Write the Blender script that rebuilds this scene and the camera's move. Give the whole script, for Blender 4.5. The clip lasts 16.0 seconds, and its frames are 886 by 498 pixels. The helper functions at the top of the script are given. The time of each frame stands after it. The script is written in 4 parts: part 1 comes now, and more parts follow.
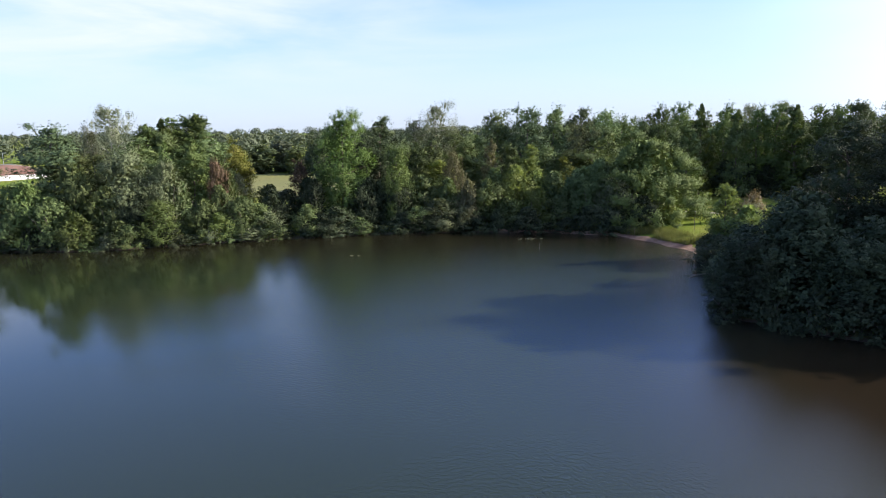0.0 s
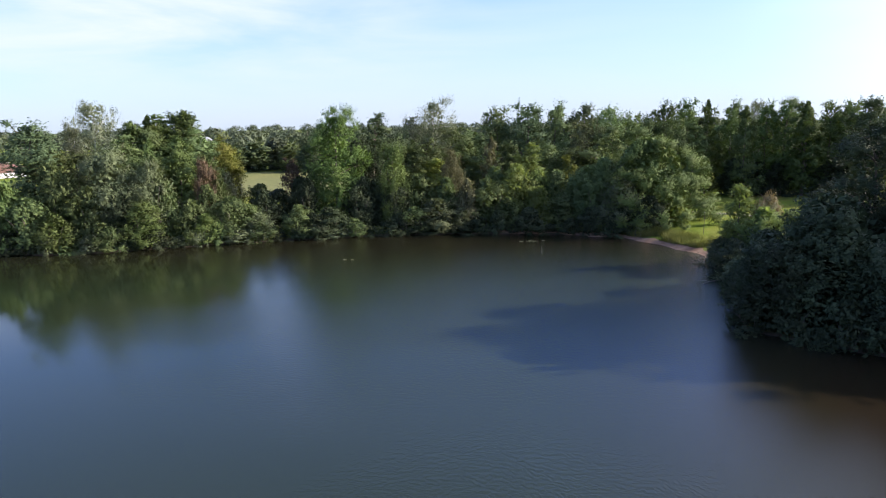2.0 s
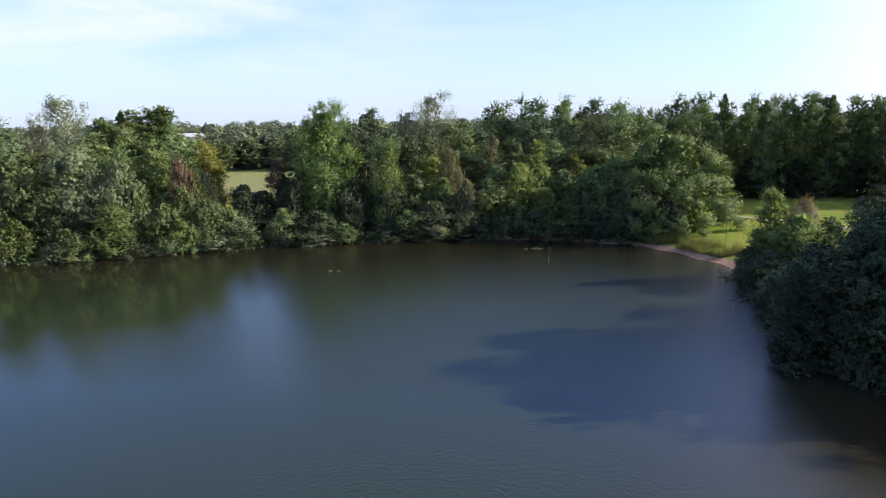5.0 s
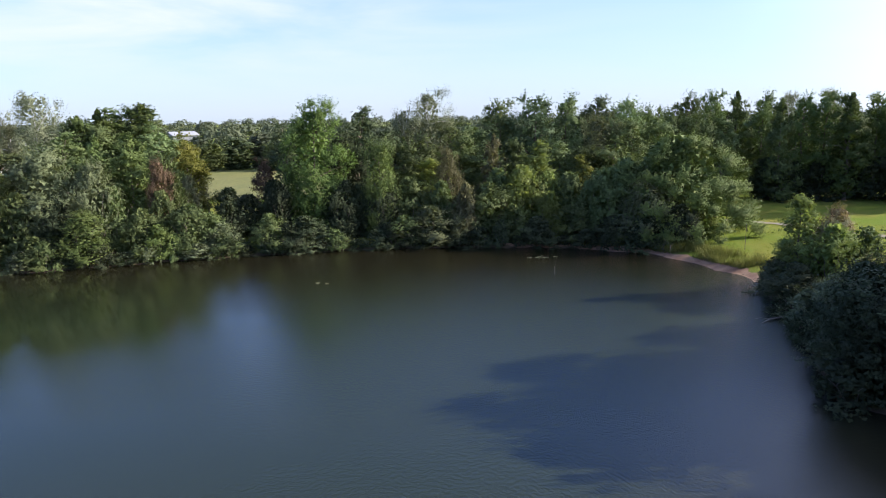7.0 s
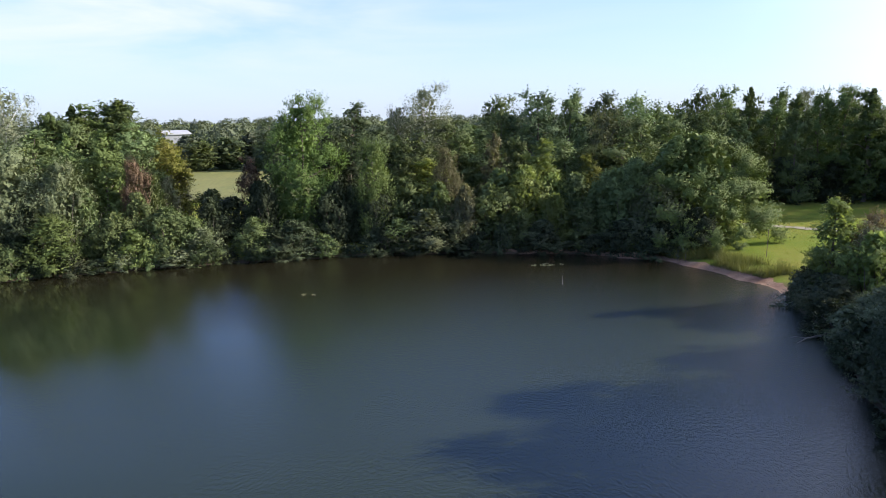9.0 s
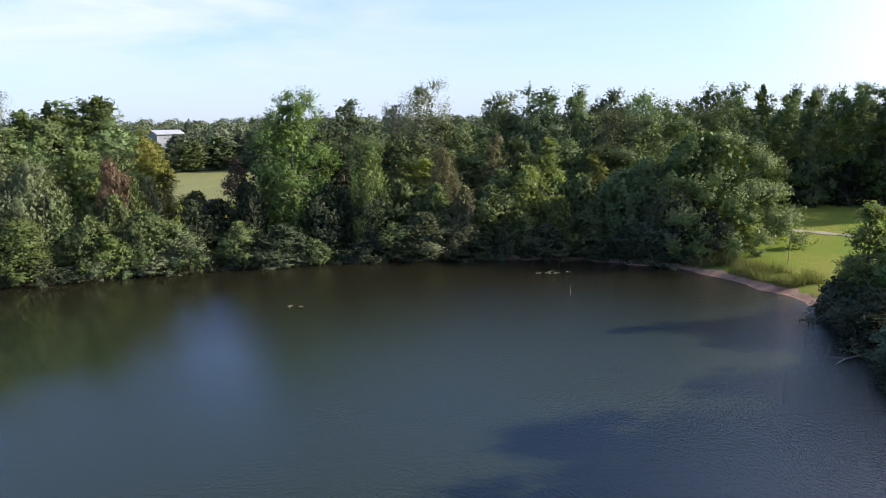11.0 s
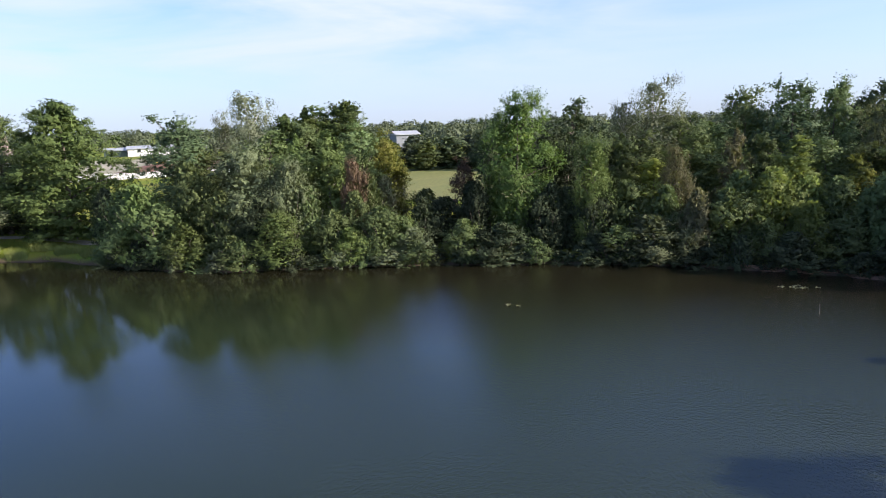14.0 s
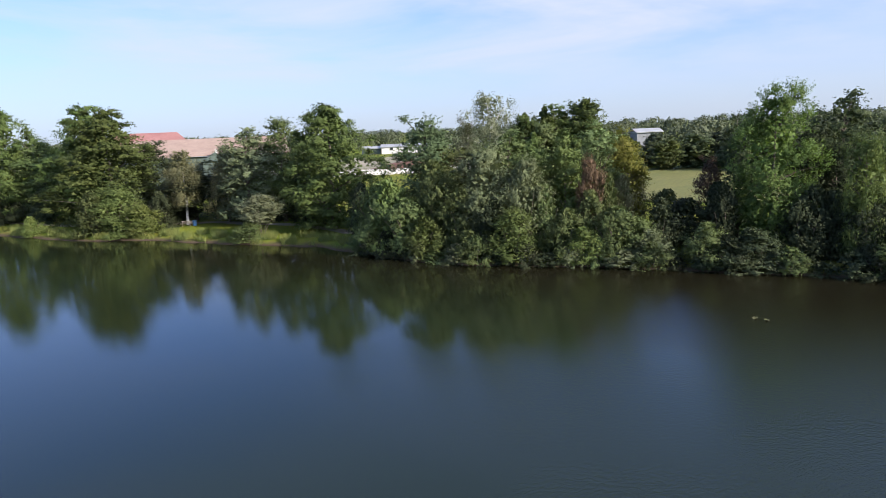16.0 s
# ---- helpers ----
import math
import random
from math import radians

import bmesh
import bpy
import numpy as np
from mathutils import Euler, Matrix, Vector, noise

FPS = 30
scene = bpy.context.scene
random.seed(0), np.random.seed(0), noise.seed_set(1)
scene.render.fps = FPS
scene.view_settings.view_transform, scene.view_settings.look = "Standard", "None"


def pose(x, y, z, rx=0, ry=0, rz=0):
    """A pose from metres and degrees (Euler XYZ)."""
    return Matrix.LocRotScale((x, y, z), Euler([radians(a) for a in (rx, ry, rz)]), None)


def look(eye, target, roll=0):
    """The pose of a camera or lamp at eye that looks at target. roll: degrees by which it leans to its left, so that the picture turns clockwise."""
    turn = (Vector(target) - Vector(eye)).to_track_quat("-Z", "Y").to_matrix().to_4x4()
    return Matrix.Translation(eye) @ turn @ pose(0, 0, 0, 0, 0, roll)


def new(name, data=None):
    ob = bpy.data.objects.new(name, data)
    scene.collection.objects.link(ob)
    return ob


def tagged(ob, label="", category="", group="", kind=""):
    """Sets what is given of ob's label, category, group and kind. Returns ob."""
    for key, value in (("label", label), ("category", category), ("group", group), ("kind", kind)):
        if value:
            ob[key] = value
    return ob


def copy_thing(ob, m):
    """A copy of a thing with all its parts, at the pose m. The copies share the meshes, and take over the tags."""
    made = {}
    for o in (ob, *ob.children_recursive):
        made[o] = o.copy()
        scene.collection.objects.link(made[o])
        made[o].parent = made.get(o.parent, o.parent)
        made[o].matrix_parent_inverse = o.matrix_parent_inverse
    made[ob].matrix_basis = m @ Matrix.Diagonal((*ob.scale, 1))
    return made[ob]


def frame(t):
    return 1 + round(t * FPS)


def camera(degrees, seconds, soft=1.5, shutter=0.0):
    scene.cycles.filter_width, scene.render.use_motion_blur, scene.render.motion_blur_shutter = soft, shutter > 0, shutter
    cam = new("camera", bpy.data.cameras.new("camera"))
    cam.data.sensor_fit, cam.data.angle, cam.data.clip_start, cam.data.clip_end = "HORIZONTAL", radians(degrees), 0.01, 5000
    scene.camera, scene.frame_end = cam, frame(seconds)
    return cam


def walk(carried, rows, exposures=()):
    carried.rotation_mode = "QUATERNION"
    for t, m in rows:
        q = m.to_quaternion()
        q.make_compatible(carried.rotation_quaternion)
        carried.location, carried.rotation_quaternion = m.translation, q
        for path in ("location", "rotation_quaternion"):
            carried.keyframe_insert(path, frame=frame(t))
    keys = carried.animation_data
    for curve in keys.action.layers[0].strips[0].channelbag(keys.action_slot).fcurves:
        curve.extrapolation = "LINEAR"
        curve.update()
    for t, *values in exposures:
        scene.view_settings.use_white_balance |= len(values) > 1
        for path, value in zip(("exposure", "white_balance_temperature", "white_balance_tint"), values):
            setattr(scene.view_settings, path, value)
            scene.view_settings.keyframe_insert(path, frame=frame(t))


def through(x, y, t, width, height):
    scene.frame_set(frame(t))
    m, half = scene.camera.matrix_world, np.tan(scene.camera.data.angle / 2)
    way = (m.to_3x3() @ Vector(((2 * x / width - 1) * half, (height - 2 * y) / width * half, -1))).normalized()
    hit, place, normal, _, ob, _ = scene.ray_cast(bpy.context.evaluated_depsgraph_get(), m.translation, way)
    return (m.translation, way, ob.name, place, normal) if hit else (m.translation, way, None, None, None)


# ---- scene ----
cam = camera(65.5, 16.0, 0.7)
PATH = [
    (0, (0.043, 0.343, 14.894), (0.068, 2.313, 14.55), -1.0),
    (0.5, (0.084, 1.168, 14.924), (0.11, 3.138, 14.577), -1.1),
    (1, (0.05, 2.211, 14.958), (0.079, 4.18, 14.609), -1.1),
    (1.5, (0.101, 3.315, 14.964), (0.13, 5.284, 14.613), -1.0),
    (2, (0.164, 4.535, 14.935), (0.194, 6.503, 14.582), -1.0),
    (2.5, (0.195, 5.774, 14.92), (0.226, 7.742, 14.566), -1.0),
    (3, (0.341, 7.063, 14.914), (0.37, 9.03, 14.558), -1.0),
    (3.5, (0.536, 8.32, 14.877), (0.562, 10.288, 14.52), -1.1),
    (4, (0.733, 9.655, 14.887), (0.757, 11.623, 14.528), -1.0),
    (6.5, (0.896, 16.663, 15.253), (0.926, 18.628, 14.881), -1.1),
    (7, (1.087, 18.144, 15.193), (1.116, 20.109, 14.821), -1.0),
    (7.5, (1.288, 19.498, 15.101), (1.314, 21.463, 14.729), -1.0),
    (8, (1.164, 20.975, 15.043), (1.196, 22.94, 14.67), -1.0),
    (8.5, (1.141, 22.335, 14.969), (1.175, 24.3, 14.596), -1.0),
    (9, (1.215, 23.734, 14.921), (1.25, 25.698, 14.547), -1.0),
    (11.5, (1.235, 28.921, 14.596), (1.284, 30.886, 14.224), -0.9),
    (12, (1.26, 29.032, 14.598), (1.316, 30.996, 14.227), -0.9),
    (12.5, (1.243, 29.047, 14.558), (1.28, 31.012, 14.187), -0.9),
    (13, (1.264, 29.104, 14.538), (1.139, 31.066, 14.169), -1.1),
    (13.5, (1.355, 29.064, 14.631), (1.036, 31.004, 14.264), -1.5),
    (14, (1.381, 29.111, 14.644), (0.791, 30.987, 14.284), -1.8),
    (14.5, (1.39, 29.104, 14.644), (0.551, 30.884, 14.292), -2.1),
    (15, (1.357, 29.008, 14.646), (0.324, 30.685, 14.3), -2.3),
    (15.5, (1.376, 29.008, 14.645), (0.227, 30.609, 14.303), -2.4),
    (16, (1.339, 29.122, 14.662), (0.156, 30.698, 14.321), -2.4),
]
walk(cam, [(t, look(eye, aim, roll)) for t, eye, aim, roll in PATH], [(0, 0.65, 6420, 15), (12.5, 0.65, 6420, 15), (14.5, 0.47, 6420, 15), (16, 0.34, 6420, 15)])

# ---- sky, sun ----
SUN_AZ, SUN_EL = 87.0, 25.0
world = bpy.data.worlds.new("sky")
scene.world = world
world.use_nodes = True
wn, wl = world.node_tree.nodes, world.node_tree.links
wn.clear()
sky = wn.new("ShaderNodeTexSky")
sky.sky_type, sky.sun_disc = "NISHITA", False
sky.sun_elevation, sky.sun_rotation = radians(SUN_EL), radians(SUN_AZ)
sky.air_density, sky.dust_density, sky.ozone_density = 1.0, 0.7, 2.5
wco = wn.new("ShaderNodeTexCoord")
wmap = wn.new("ShaderNodeMapping")
wmap.inputs["Scale"].default_value = (1.6, 1.6, 9.0)
wmap.inputs["Rotation"].default_value = (0.0, 0.06, 0.3)
wnoise = wn.new("ShaderNodeTexNoise")
wnoise.inputs["Scale"].default_value, wnoise.inputs["Detail"].default_value = 1.5, 8.0
wnoise.inputs["Roughness"].default_value, wnoise.inputs["Distortion"].default_value = 0.55, 0.4
wramp = wn.new("ShaderNodeMapRange")
wramp.inputs["From Min"].default_value, wramp.inputs["From Max"].default_value = 0.36, 0.62
wramp.inputs["To Max"].default_value = 0.92
wmix = wn.new("ShaderNodeMix")
wmix.data_type = "RGBA"
wmix.inputs["B"].default_value = (4.85, 5.35, 5.95, 1)
wbg, wout = wn.new("ShaderNodeBackground"), wn.new("ShaderNodeOutputWorld")
wbg.inputs["Strength"].default_value = 0.13
wl.new(wco.outputs["Generated"], wmap.inputs["Vector"])
wl.new(wmap.outputs["Vector"], wnoise.inputs["Vector"])
wl.new(wnoise.outputs["Fac"], wramp.inputs["Value"])
# a broad thin bank of cirrus low in the north-west, faint wisps elsewhere
wbank = wn.new("ShaderNodeMapping")
wbank.inputs["Location"].default_value, wbank.inputs["Scale"].default_value = (0.50 / 0.60, 0, -0.14 / 0.11), (1 / 0.60, 0, 1 / 0.11)
wlen = wn.new("ShaderNodeVectorMath")
wlen.operation = "LENGTH"
wfade = wn.new("ShaderNodeMapRange")
wfade.interpolation_type = "SMOOTHSTEP"
for key, value in (("From Min", 0.25), ("From Max", 1.25), ("To Min", 1.0), ("To Max", 0.16)):
    wfade.inputs[key].default_value = value
wcloud = wn.new("ShaderNodeMath")
wcloud.operation = "MULTIPLY"
wl.new(wco.outputs["Generated"], wbank.inputs["Vector"])
wl.new(wbank.outputs["Vector"], wlen.inputs[0])
wl.new(wlen.outputs["Value"], wfade.inputs["Value"])
wl.new(wfade.outputs["Result"], wcloud.inputs[0])
wl.new(wramp.outputs["Result"], wcloud.inputs[1])
wl.new(wcloud.outputs["Value"], wmix.inputs["Factor"])
wdeep = wn.new("ShaderNodeMix")
wdeep.data_type, wdeep.blend_type = "RGBA", "MULTIPLY"
wdeep.inputs["Factor"].default_value = 1.0
wdeep.inputs["B"].default_value = (0.70, 0.96, 1.56, 1)
wl.new(sky.outputs["Color"], wdeep.inputs["A"])
wl.new(wdeep.outputs["Result"], wmix.inputs["A"])
# thin bright haze that thickens towards the horizon
wsep = wn.new("ShaderNodeSeparateXYZ")
wl.new(wco.outputs["Generated"], wsep.inputs["Vector"])
whaze = wn.new("ShaderNodeMapRange")
whaze.interpolation_type = "SMOOTHSTEP"
whaze.inputs["From Min"].default_value, whaze.inputs["From Max"].default_value = -0.05, 0.36
whaze.inputs["To Min"].default_value, whaze.inputs["To Max"].default_value = 0.7, 0.0
wl.new(wsep.outputs["Z"], whaze.inputs["Value"])
wfog = wn.new("ShaderNodeMix")
wfog.data_type = "RGBA"
wfog.inputs["B"].default_value = (4.1, 4.62, 5.4, 1)
wl.new(whaze.outputs["Result"], wfog.inputs["Factor"])
wl.new(wmix.outputs["Result"], wfog.inputs["A"])
# the sky brightens softly round the sun
wdot = wn.new("ShaderNodeVectorMath")
wdot.operation = "DOT_PRODUCT"
wdot.inputs[1].default_value = (math.sin(radians(SUN_AZ)) * math.cos(radians(SUN_EL)), math.cos(radians(SUN_AZ)) * math.cos(radians(SUN_EL)), math.sin(radians(SUN_EL)))
wglow = wn.new("ShaderNodeMapRange")
wglow.interpolation_type = "SMOOTHSTEP"
for key, value in (("From Min", 0.42), ("From Max", 0.92), ("To Min", 0.0), ("To Max", 0.8)):
    wglow.inputs[key].default_value = value
wsunny = wn.new("ShaderNodeMix")
wsunny.data_type = "RGBA"
wsunny.inputs["B"].default_value = (10.0, 11.0, 12.6, 1)
wl.new(wco.outputs["Generated"], wdot.inputs[0])
wl.new(wdot.outputs["Value"], wglow.inputs["Value"])
wl.new(wglow.outputs["Result"], wsunny.inputs["Factor"])
wl.new(wfog.outputs["Result"], wsunny.inputs["A"])
wl.new(wsunny.outputs["Result"], wbg.inputs["Color"])
wl.new(wbg.outputs["Background"], wout.inputs["Surface"])

sun = new("sun", bpy.data.lights.new("sun", "SUN"))
sun.data.energy, sun.data.angle, sun.data.color = 7.4, radians(0.5), (1.0, 0.92, 0.80)
az, el = radians(SUN_AZ), radians(SUN_EL)
sun.matrix_world = look((0, 0, 60), Vector((0, 0, 60)) - Vector((math.sin(az) * math.cos(el), math.cos(az) * math.cos(el), math.sin(el))))


# ---- materials ----
def material(name):
    m = bpy.data.materials.new(name)
    m.use_nodes = True
    return m, m.node_tree.nodes, m.node_tree.links, m.node_tree.nodes["Principled BSDF"]


def node(nodes, kind, **inputs):
    n = nodes.new(kind)
    for key, value in inputs.items():
        n.inputs[key.replace("_", " ")].default_value = value
    return n


def rgba(c):
    return (c[0], c[1], c[2], 1)


def mixed(nodes, links, fac, a, b, mode="MIX"):
    """A colour mix; fac, a and b are sockets or values."""
    n = nodes.new("ShaderNodeMix")
    n.data_type, n.blend_type = "RGBA", mode
    for key, value in (("Factor", fac), ("A", a), ("B", b)):
        if isinstance(value, bpy.types.NodeSocket):
            links.new(value, n.inputs[key])
        else:
            n.inputs[key].default_value = value if key == "Factor" else rgba(value)
    return n.outputs["Result"]


def ranged(nodes, links, value, lo, hi, a=0.0, b=1.0):
    n = node(nodes, "ShaderNodeMapRange", From_Min=lo, From_Max=hi, To_Min=a, To_Max=b)
    links.new(value, n.inputs["Value"])
    return n.outputs["Result"]


def noisy(nodes, links, scale, detail=4.0, space="Object", stretch=(1, 1, 1), rough=0.55):
    co = nodes.new("ShaderNodeTexCoord")
    mp = node(nodes, "ShaderNodeMapping", Scale=stretch)
    n = node(nodes, "ShaderNodeTexNoise", Scale=scale, Detail=detail, Roughness=rough)
    links.new(co.outputs[space], mp.inputs["Vector"])
    links.new(mp.outputs["Vector"], n.inputs["Vector"])
    return n.outputs["Fac"]


def rough_surface(name, a, b, scale, roughness=0.8, bump=0.3, grain=8.0, metal=0.0, stretch=(1, 1, 1), space="Object"):
    """Two colours mixed by broad stains and fine grain, with relief."""
    m, nodes, links, bsdf = material(name)
    broad = noisy(nodes, links, scale, 5.0, space, stretch)
    fine = noisy(nodes, links, scale * grain, 3.0, space, stretch)
    c = mixed(nodes, links, ranged(nodes, links, broad, 0.32, 0.68), a, b)
    dark = mixed(nodes, links, ranged(nodes, links, fine, 0.3, 0.7, 0.0, 0.5), c, [v * 0.55 for v in a])
    links.new(dark, bsdf.inputs["Base Color"])
    bsdf.inputs["Roughness"].default_value, bsdf.inputs["Metallic"].default_value = roughness, metal
    bp = node(nodes, "ShaderNodeBump", Strength=bump, Distance=0.05)
    links.new(fine, bp.inputs["Height"])
    links.new(bp.outputs["Normal"], bsdf.inputs["Normal"])
    return m


def leaf_material(name, base, tip, clump=0.45, through=0.25):
    """Leaves: colour varied leaf by leaf, clump by clump and tree by tree, part of the light passing through."""
    m, nodes, links, bsdf = material(name)
    geo, info = nodes.new("ShaderNodeNewGeometry"), nodes.new("ShaderNodeObjectInfo")
    broad = noisy(nodes, links, clump, 3.0)
    c = mixed(nodes, links, ranged(nodes, links, broad, 0.35, 0.68), base, tip)
    c = mixed(nodes, links, ranged(nodes, links, geo.outputs["Random Per Island"], 0, 1, 0.0, 0.35), c, [v * 0.65 for v in base])
    hs = node(nodes, "ShaderNodeHueSaturation")
    links.new(c, hs.inputs["Color"])
    links.new(ranged(nodes, links, info.outputs["Random"], 0, 1, 0.480, 0.512), hs.inputs["Hue"])
    links.new(ranged(nodes, links, info.outputs["Random"], 0, 1, 0.74, 1.3), hs.inputs["Value"])
    links.new(hs.outputs["Color"], bsdf.inputs["Base Color"])
    bsdf.inputs["Roughness"].default_value = 0.6
    bsdf.inputs["Specular IOR Level"].default_value = 0.08
    tr = nodes.new("ShaderNodeBsdfTranslucent")
    warm = mixed(nodes, links, 0.5, hs.outputs["Color"], (tip[0] * 1.3, tip[1] * 1.4, tip[2] * 0.5))
    links.new(warm, tr.inputs["Color"])
    mx = node(nodes, "ShaderNodeMixShader", Fac=through)
    links.new(bsdf.outputs["BSDF"], mx.inputs[1])
    links.new(tr.outputs["BSDF"], mx.inputs[2])
    links.new(mx.outputs["Shader"], nodes["Material Output"].inputs["Surface"])
    return m


LEAF = {
    "oak": leaf_material("oak_leaf", (0.100, 0.145, 0.060), (0.172, 0.225, 0.090), through=0.2),
    # deep green whose low value holds the shade of backlit and covered growth
    "dark": leaf_material("painted_shade_leaf", (0.035, 0.045, 0.023), (0.058, 0.074, 0.035), through=0.1),
    "bush": leaf_material("bush_leaf", (0.073, 0.102, 0.039), (0.138, 0.172, 0.064), through=0.2),
    "fresh": leaf_material("fresh_leaf", (0.124, 0.167, 0.052), (0.210, 0.246, 0.082), through=0.4),
    "lime": leaf_material("lime_leaf", (0.143, 0.171, 0.037), (0.238, 0.241, 0.056)),
    "sallow": leaf_material("sallow_leaf", (0.090, 0.130, 0.042), (0.152, 0.196, 0.064)),
    "willow": leaf_material("willow_leaf", (0.099, 0.117, 0.062), (0.154, 0.177, 0.089), through=0.15),
    "grey": leaf_material("grey_leaf", (0.094, 0.112, 0.056), (0.148, 0.166, 0.086)),
    "pale": leaf_material("pale_willow_leaf", (0.130, 0.142, 0.080), (0.190, 0.200, 0.116)),
    "holt": leaf_material("holt_leaf", (0.078, 0.118, 0.034), (0.150, 0.192, 0.056), through=0.1),
    "alder": leaf_material("alder_leaf", (0.058, 0.084, 0.040), (0.100, 0.132, 0.060), through=0.15),
    "beech": leaf_material("beech_leaf", (0.062, 0.094, 0.031), (0.118, 0.156, 0.046), through=0.2),
    "poplar": leaf_material("poplar_leaf", (0.098, 0.180, 0.052), (0.168, 0.268, 0.076)),
    "birch": leaf_material("birch_leaf", (0.132, 0.148, 0.090), (0.196, 0.210, 0.130)),
    "olive": leaf_material("olive_leaf", (0.125, 0.126, 0.063), (0.188, 0.180, 0.094)),
    "red": leaf_material("red_leaf", (0.150, 0.112, 0.068), (0.210, 0.156, 0.090)),
    "copper": leaf_material("copper_leaf", (0.098, 0.072, 0.046), (0.150, 0.108, 0.066), through=0.15),
    "far": leaf_material("far_leaf", (0.067, 0.086, 0.054), (0.109, 0.125, 0.071), 0.06, 0.15),
    "reed": leaf_material("reed_blade", (0.115, 0.150, 0.045), (0.215, 0.215, 0.070), 0.6),
    "lawn": leaf_material("lawn_blade", (0.135, 0.184, 0.016), (0.228, 0.224, 0.036), 0.4),
}
BARK = rough_surface("bark", (0.10, 0.08, 0.06), (0.17, 0.14, 0.11), 2.0, 0.9, 0.8, 5.0)
WHITE_BARK = rough_surface("white_bark", (0.62, 0.60, 0.56), (0.75, 0.74, 0.70), 1.5, 0.8, 0.4, 5.0)
DRIFTWOOD = rough_surface("driftwood", (0.13, 0.11, 0.09), (0.20, 0.17, 0.14), 3.0, 0.7, 0.4, 6.0)
WOOD = rough_surface("weathered_wood", (0.26, 0.22, 0.17), (0.36, 0.32, 0.26), 3.0, 0.8, 0.4, 6.0)
SAND = rough_surface("sand", (0.19, 0.095, 0.052), (0.37, 0.235, 0.145), 0.8, 0.95, 0.5, 9.0)
PATHDUST = rough_surface("path_gravel", (0.20, 0.175, 0.115), (0.28, 0.245, 0.17), 0.5, 0.95, 0.4, 12.0)
SOIL = rough_surface("soil", (0.13, 0.07, 0.05), (0.20, 0.11, 0.08), 0.6, 0.95, 0.8, 6.0)
WALLWHITE = rough_surface("white_plaster", (0.74, 0.72, 0.69), (0.82, 0.80, 0.78), 0.4, 0.85, 0.15, 10.0)
METALWALL = rough_surface("pale_cladding", (0.36, 0.38, 0.40), (0.46, 0.48, 0.50), 0.3, 0.5, 0.1, 8.0)
GREYROOF = rough_surface("grey_sheet_roof", (0.30, 0.31, 0.32), (0.42, 0.43, 0.44), 0.4, 0.6, 0.2, 8.0)
REDROOF = rough_surface("red_tile_roof", (0.27, 0.12, 0.11), (0.34, 0.17, 0.15), 0.5, 0.8, 0.3, 9.0)
BROWNROOF = rough_surface("brown_tile_roof", (0.28, 0.20, 0.16), (0.35, 0.26, 0.21), 0.5, 0.8, 0.3, 9.0)
BARNWALL = rough_surface("weathered_sheet_wall", (0.17, 0.18, 0.20), (0.24, 0.25, 0.27), 0.3, 0.6, 0.1, 8.0)
GREENWALL = rough_surface("green_cladding", (0.06, 0.09, 0.075), (0.09, 0.12, 0.10), 0.5, 0.5, 0.1, 8.0)
GLASS = rough_surface("dark_glazing", (0.03, 0.035, 0.04), (0.05, 0.055, 0.06), 0.5, 0.08, 0.0, 4.0)
YELLOW = rough_surface("yellow_paint", (0.70, 0.42, 0.03), (0.78, 0.50, 0.05), 1.0, 0.45, 0.1, 6.0)
RUBBER = rough_surface("dark_rubber", (0.03, 0.03, 0.03), (0.05, 0.05, 0.05), 1.0, 0.8, 0.3, 6.0)
BLUE = rough_surface("blue_plastic", (0.10, 0.25, 0.45), (0.14, 0.30, 0.52), 1.0, 0.5, 0.1, 6.0)
STEEL = rough_surface("galvanised_steel", (0.42, 0.43, 0.44), (0.55, 0.56, 0.57), 2.0, 0.4, 0.1, 6.0, 0.9)
LILY = rough_surface("lily_leaf", (0.13, 0.14, 0.045), (0.24, 0.22, 0.08), 3.0, 0.4, 0.1, 5.0)


def ground_material():
    m, nodes, links, bsdf = material("meadow")
    broad = noisy(nodes, links, 0.09, 4.0)
    mid = noisy(nodes, links, 0.7, 5.0)
    fine = noisy(nodes, links, 9.0, 4.0, rough=0.7)
    c = mixed(nodes, links, ranged(nodes, links, broad, 0.38, 0.62), (0.122, 0.176, 0.015), (0.212, 0.192, 0.036))
    c = mixed(nodes, links, ranged(nodes, links, mid, 0.4, 0.72, 0.0, 0.7), c, (0.110, 0.175, 0.014))
    c = mixed(nodes, links, ranged(nodes, links, fine, 0.35, 0.75, 0.0, 0.5), c, (0.080, 0.100, 0.022))
    # bare earth where the bank drops to the water
    co, sep = nodes.new("ShaderNodeTexCoord"), nodes.new("ShaderNodeSeparateXYZ")
    links.new(co.outputs["Object"], sep.inputs["Vector"])
    wet = nodes.new("ShaderNodeMath")
    wet.operation = "MULTIPLY_ADD"
    wet.inputs[1].default_value = 0.5
    links.new(mid, wet.inputs[0])
    links.new(sep.outputs["Z"], wet.inputs[2])
    c = mixed(nodes, links, ranged(nodes, links, wet.outputs["Value"], 0.35, 0.65, 1.0, 0.0), c, (0.085, 0.062, 0.042))
    links.new(c, bsdf.inputs["Base Color"])
    bsdf.inputs["Roughness"].default_value = 0.9
    bsdf.inputs["Specular IOR Level"].default_value = 0.1
    bp = node(nodes, "ShaderNodeBump", Strength=0.7, Distance=0.12)
    links.new(fine, bp.inputs["Height"])
    links.new(bp.outputs["Normal"], bsdf.inputs["Normal"])
    return m


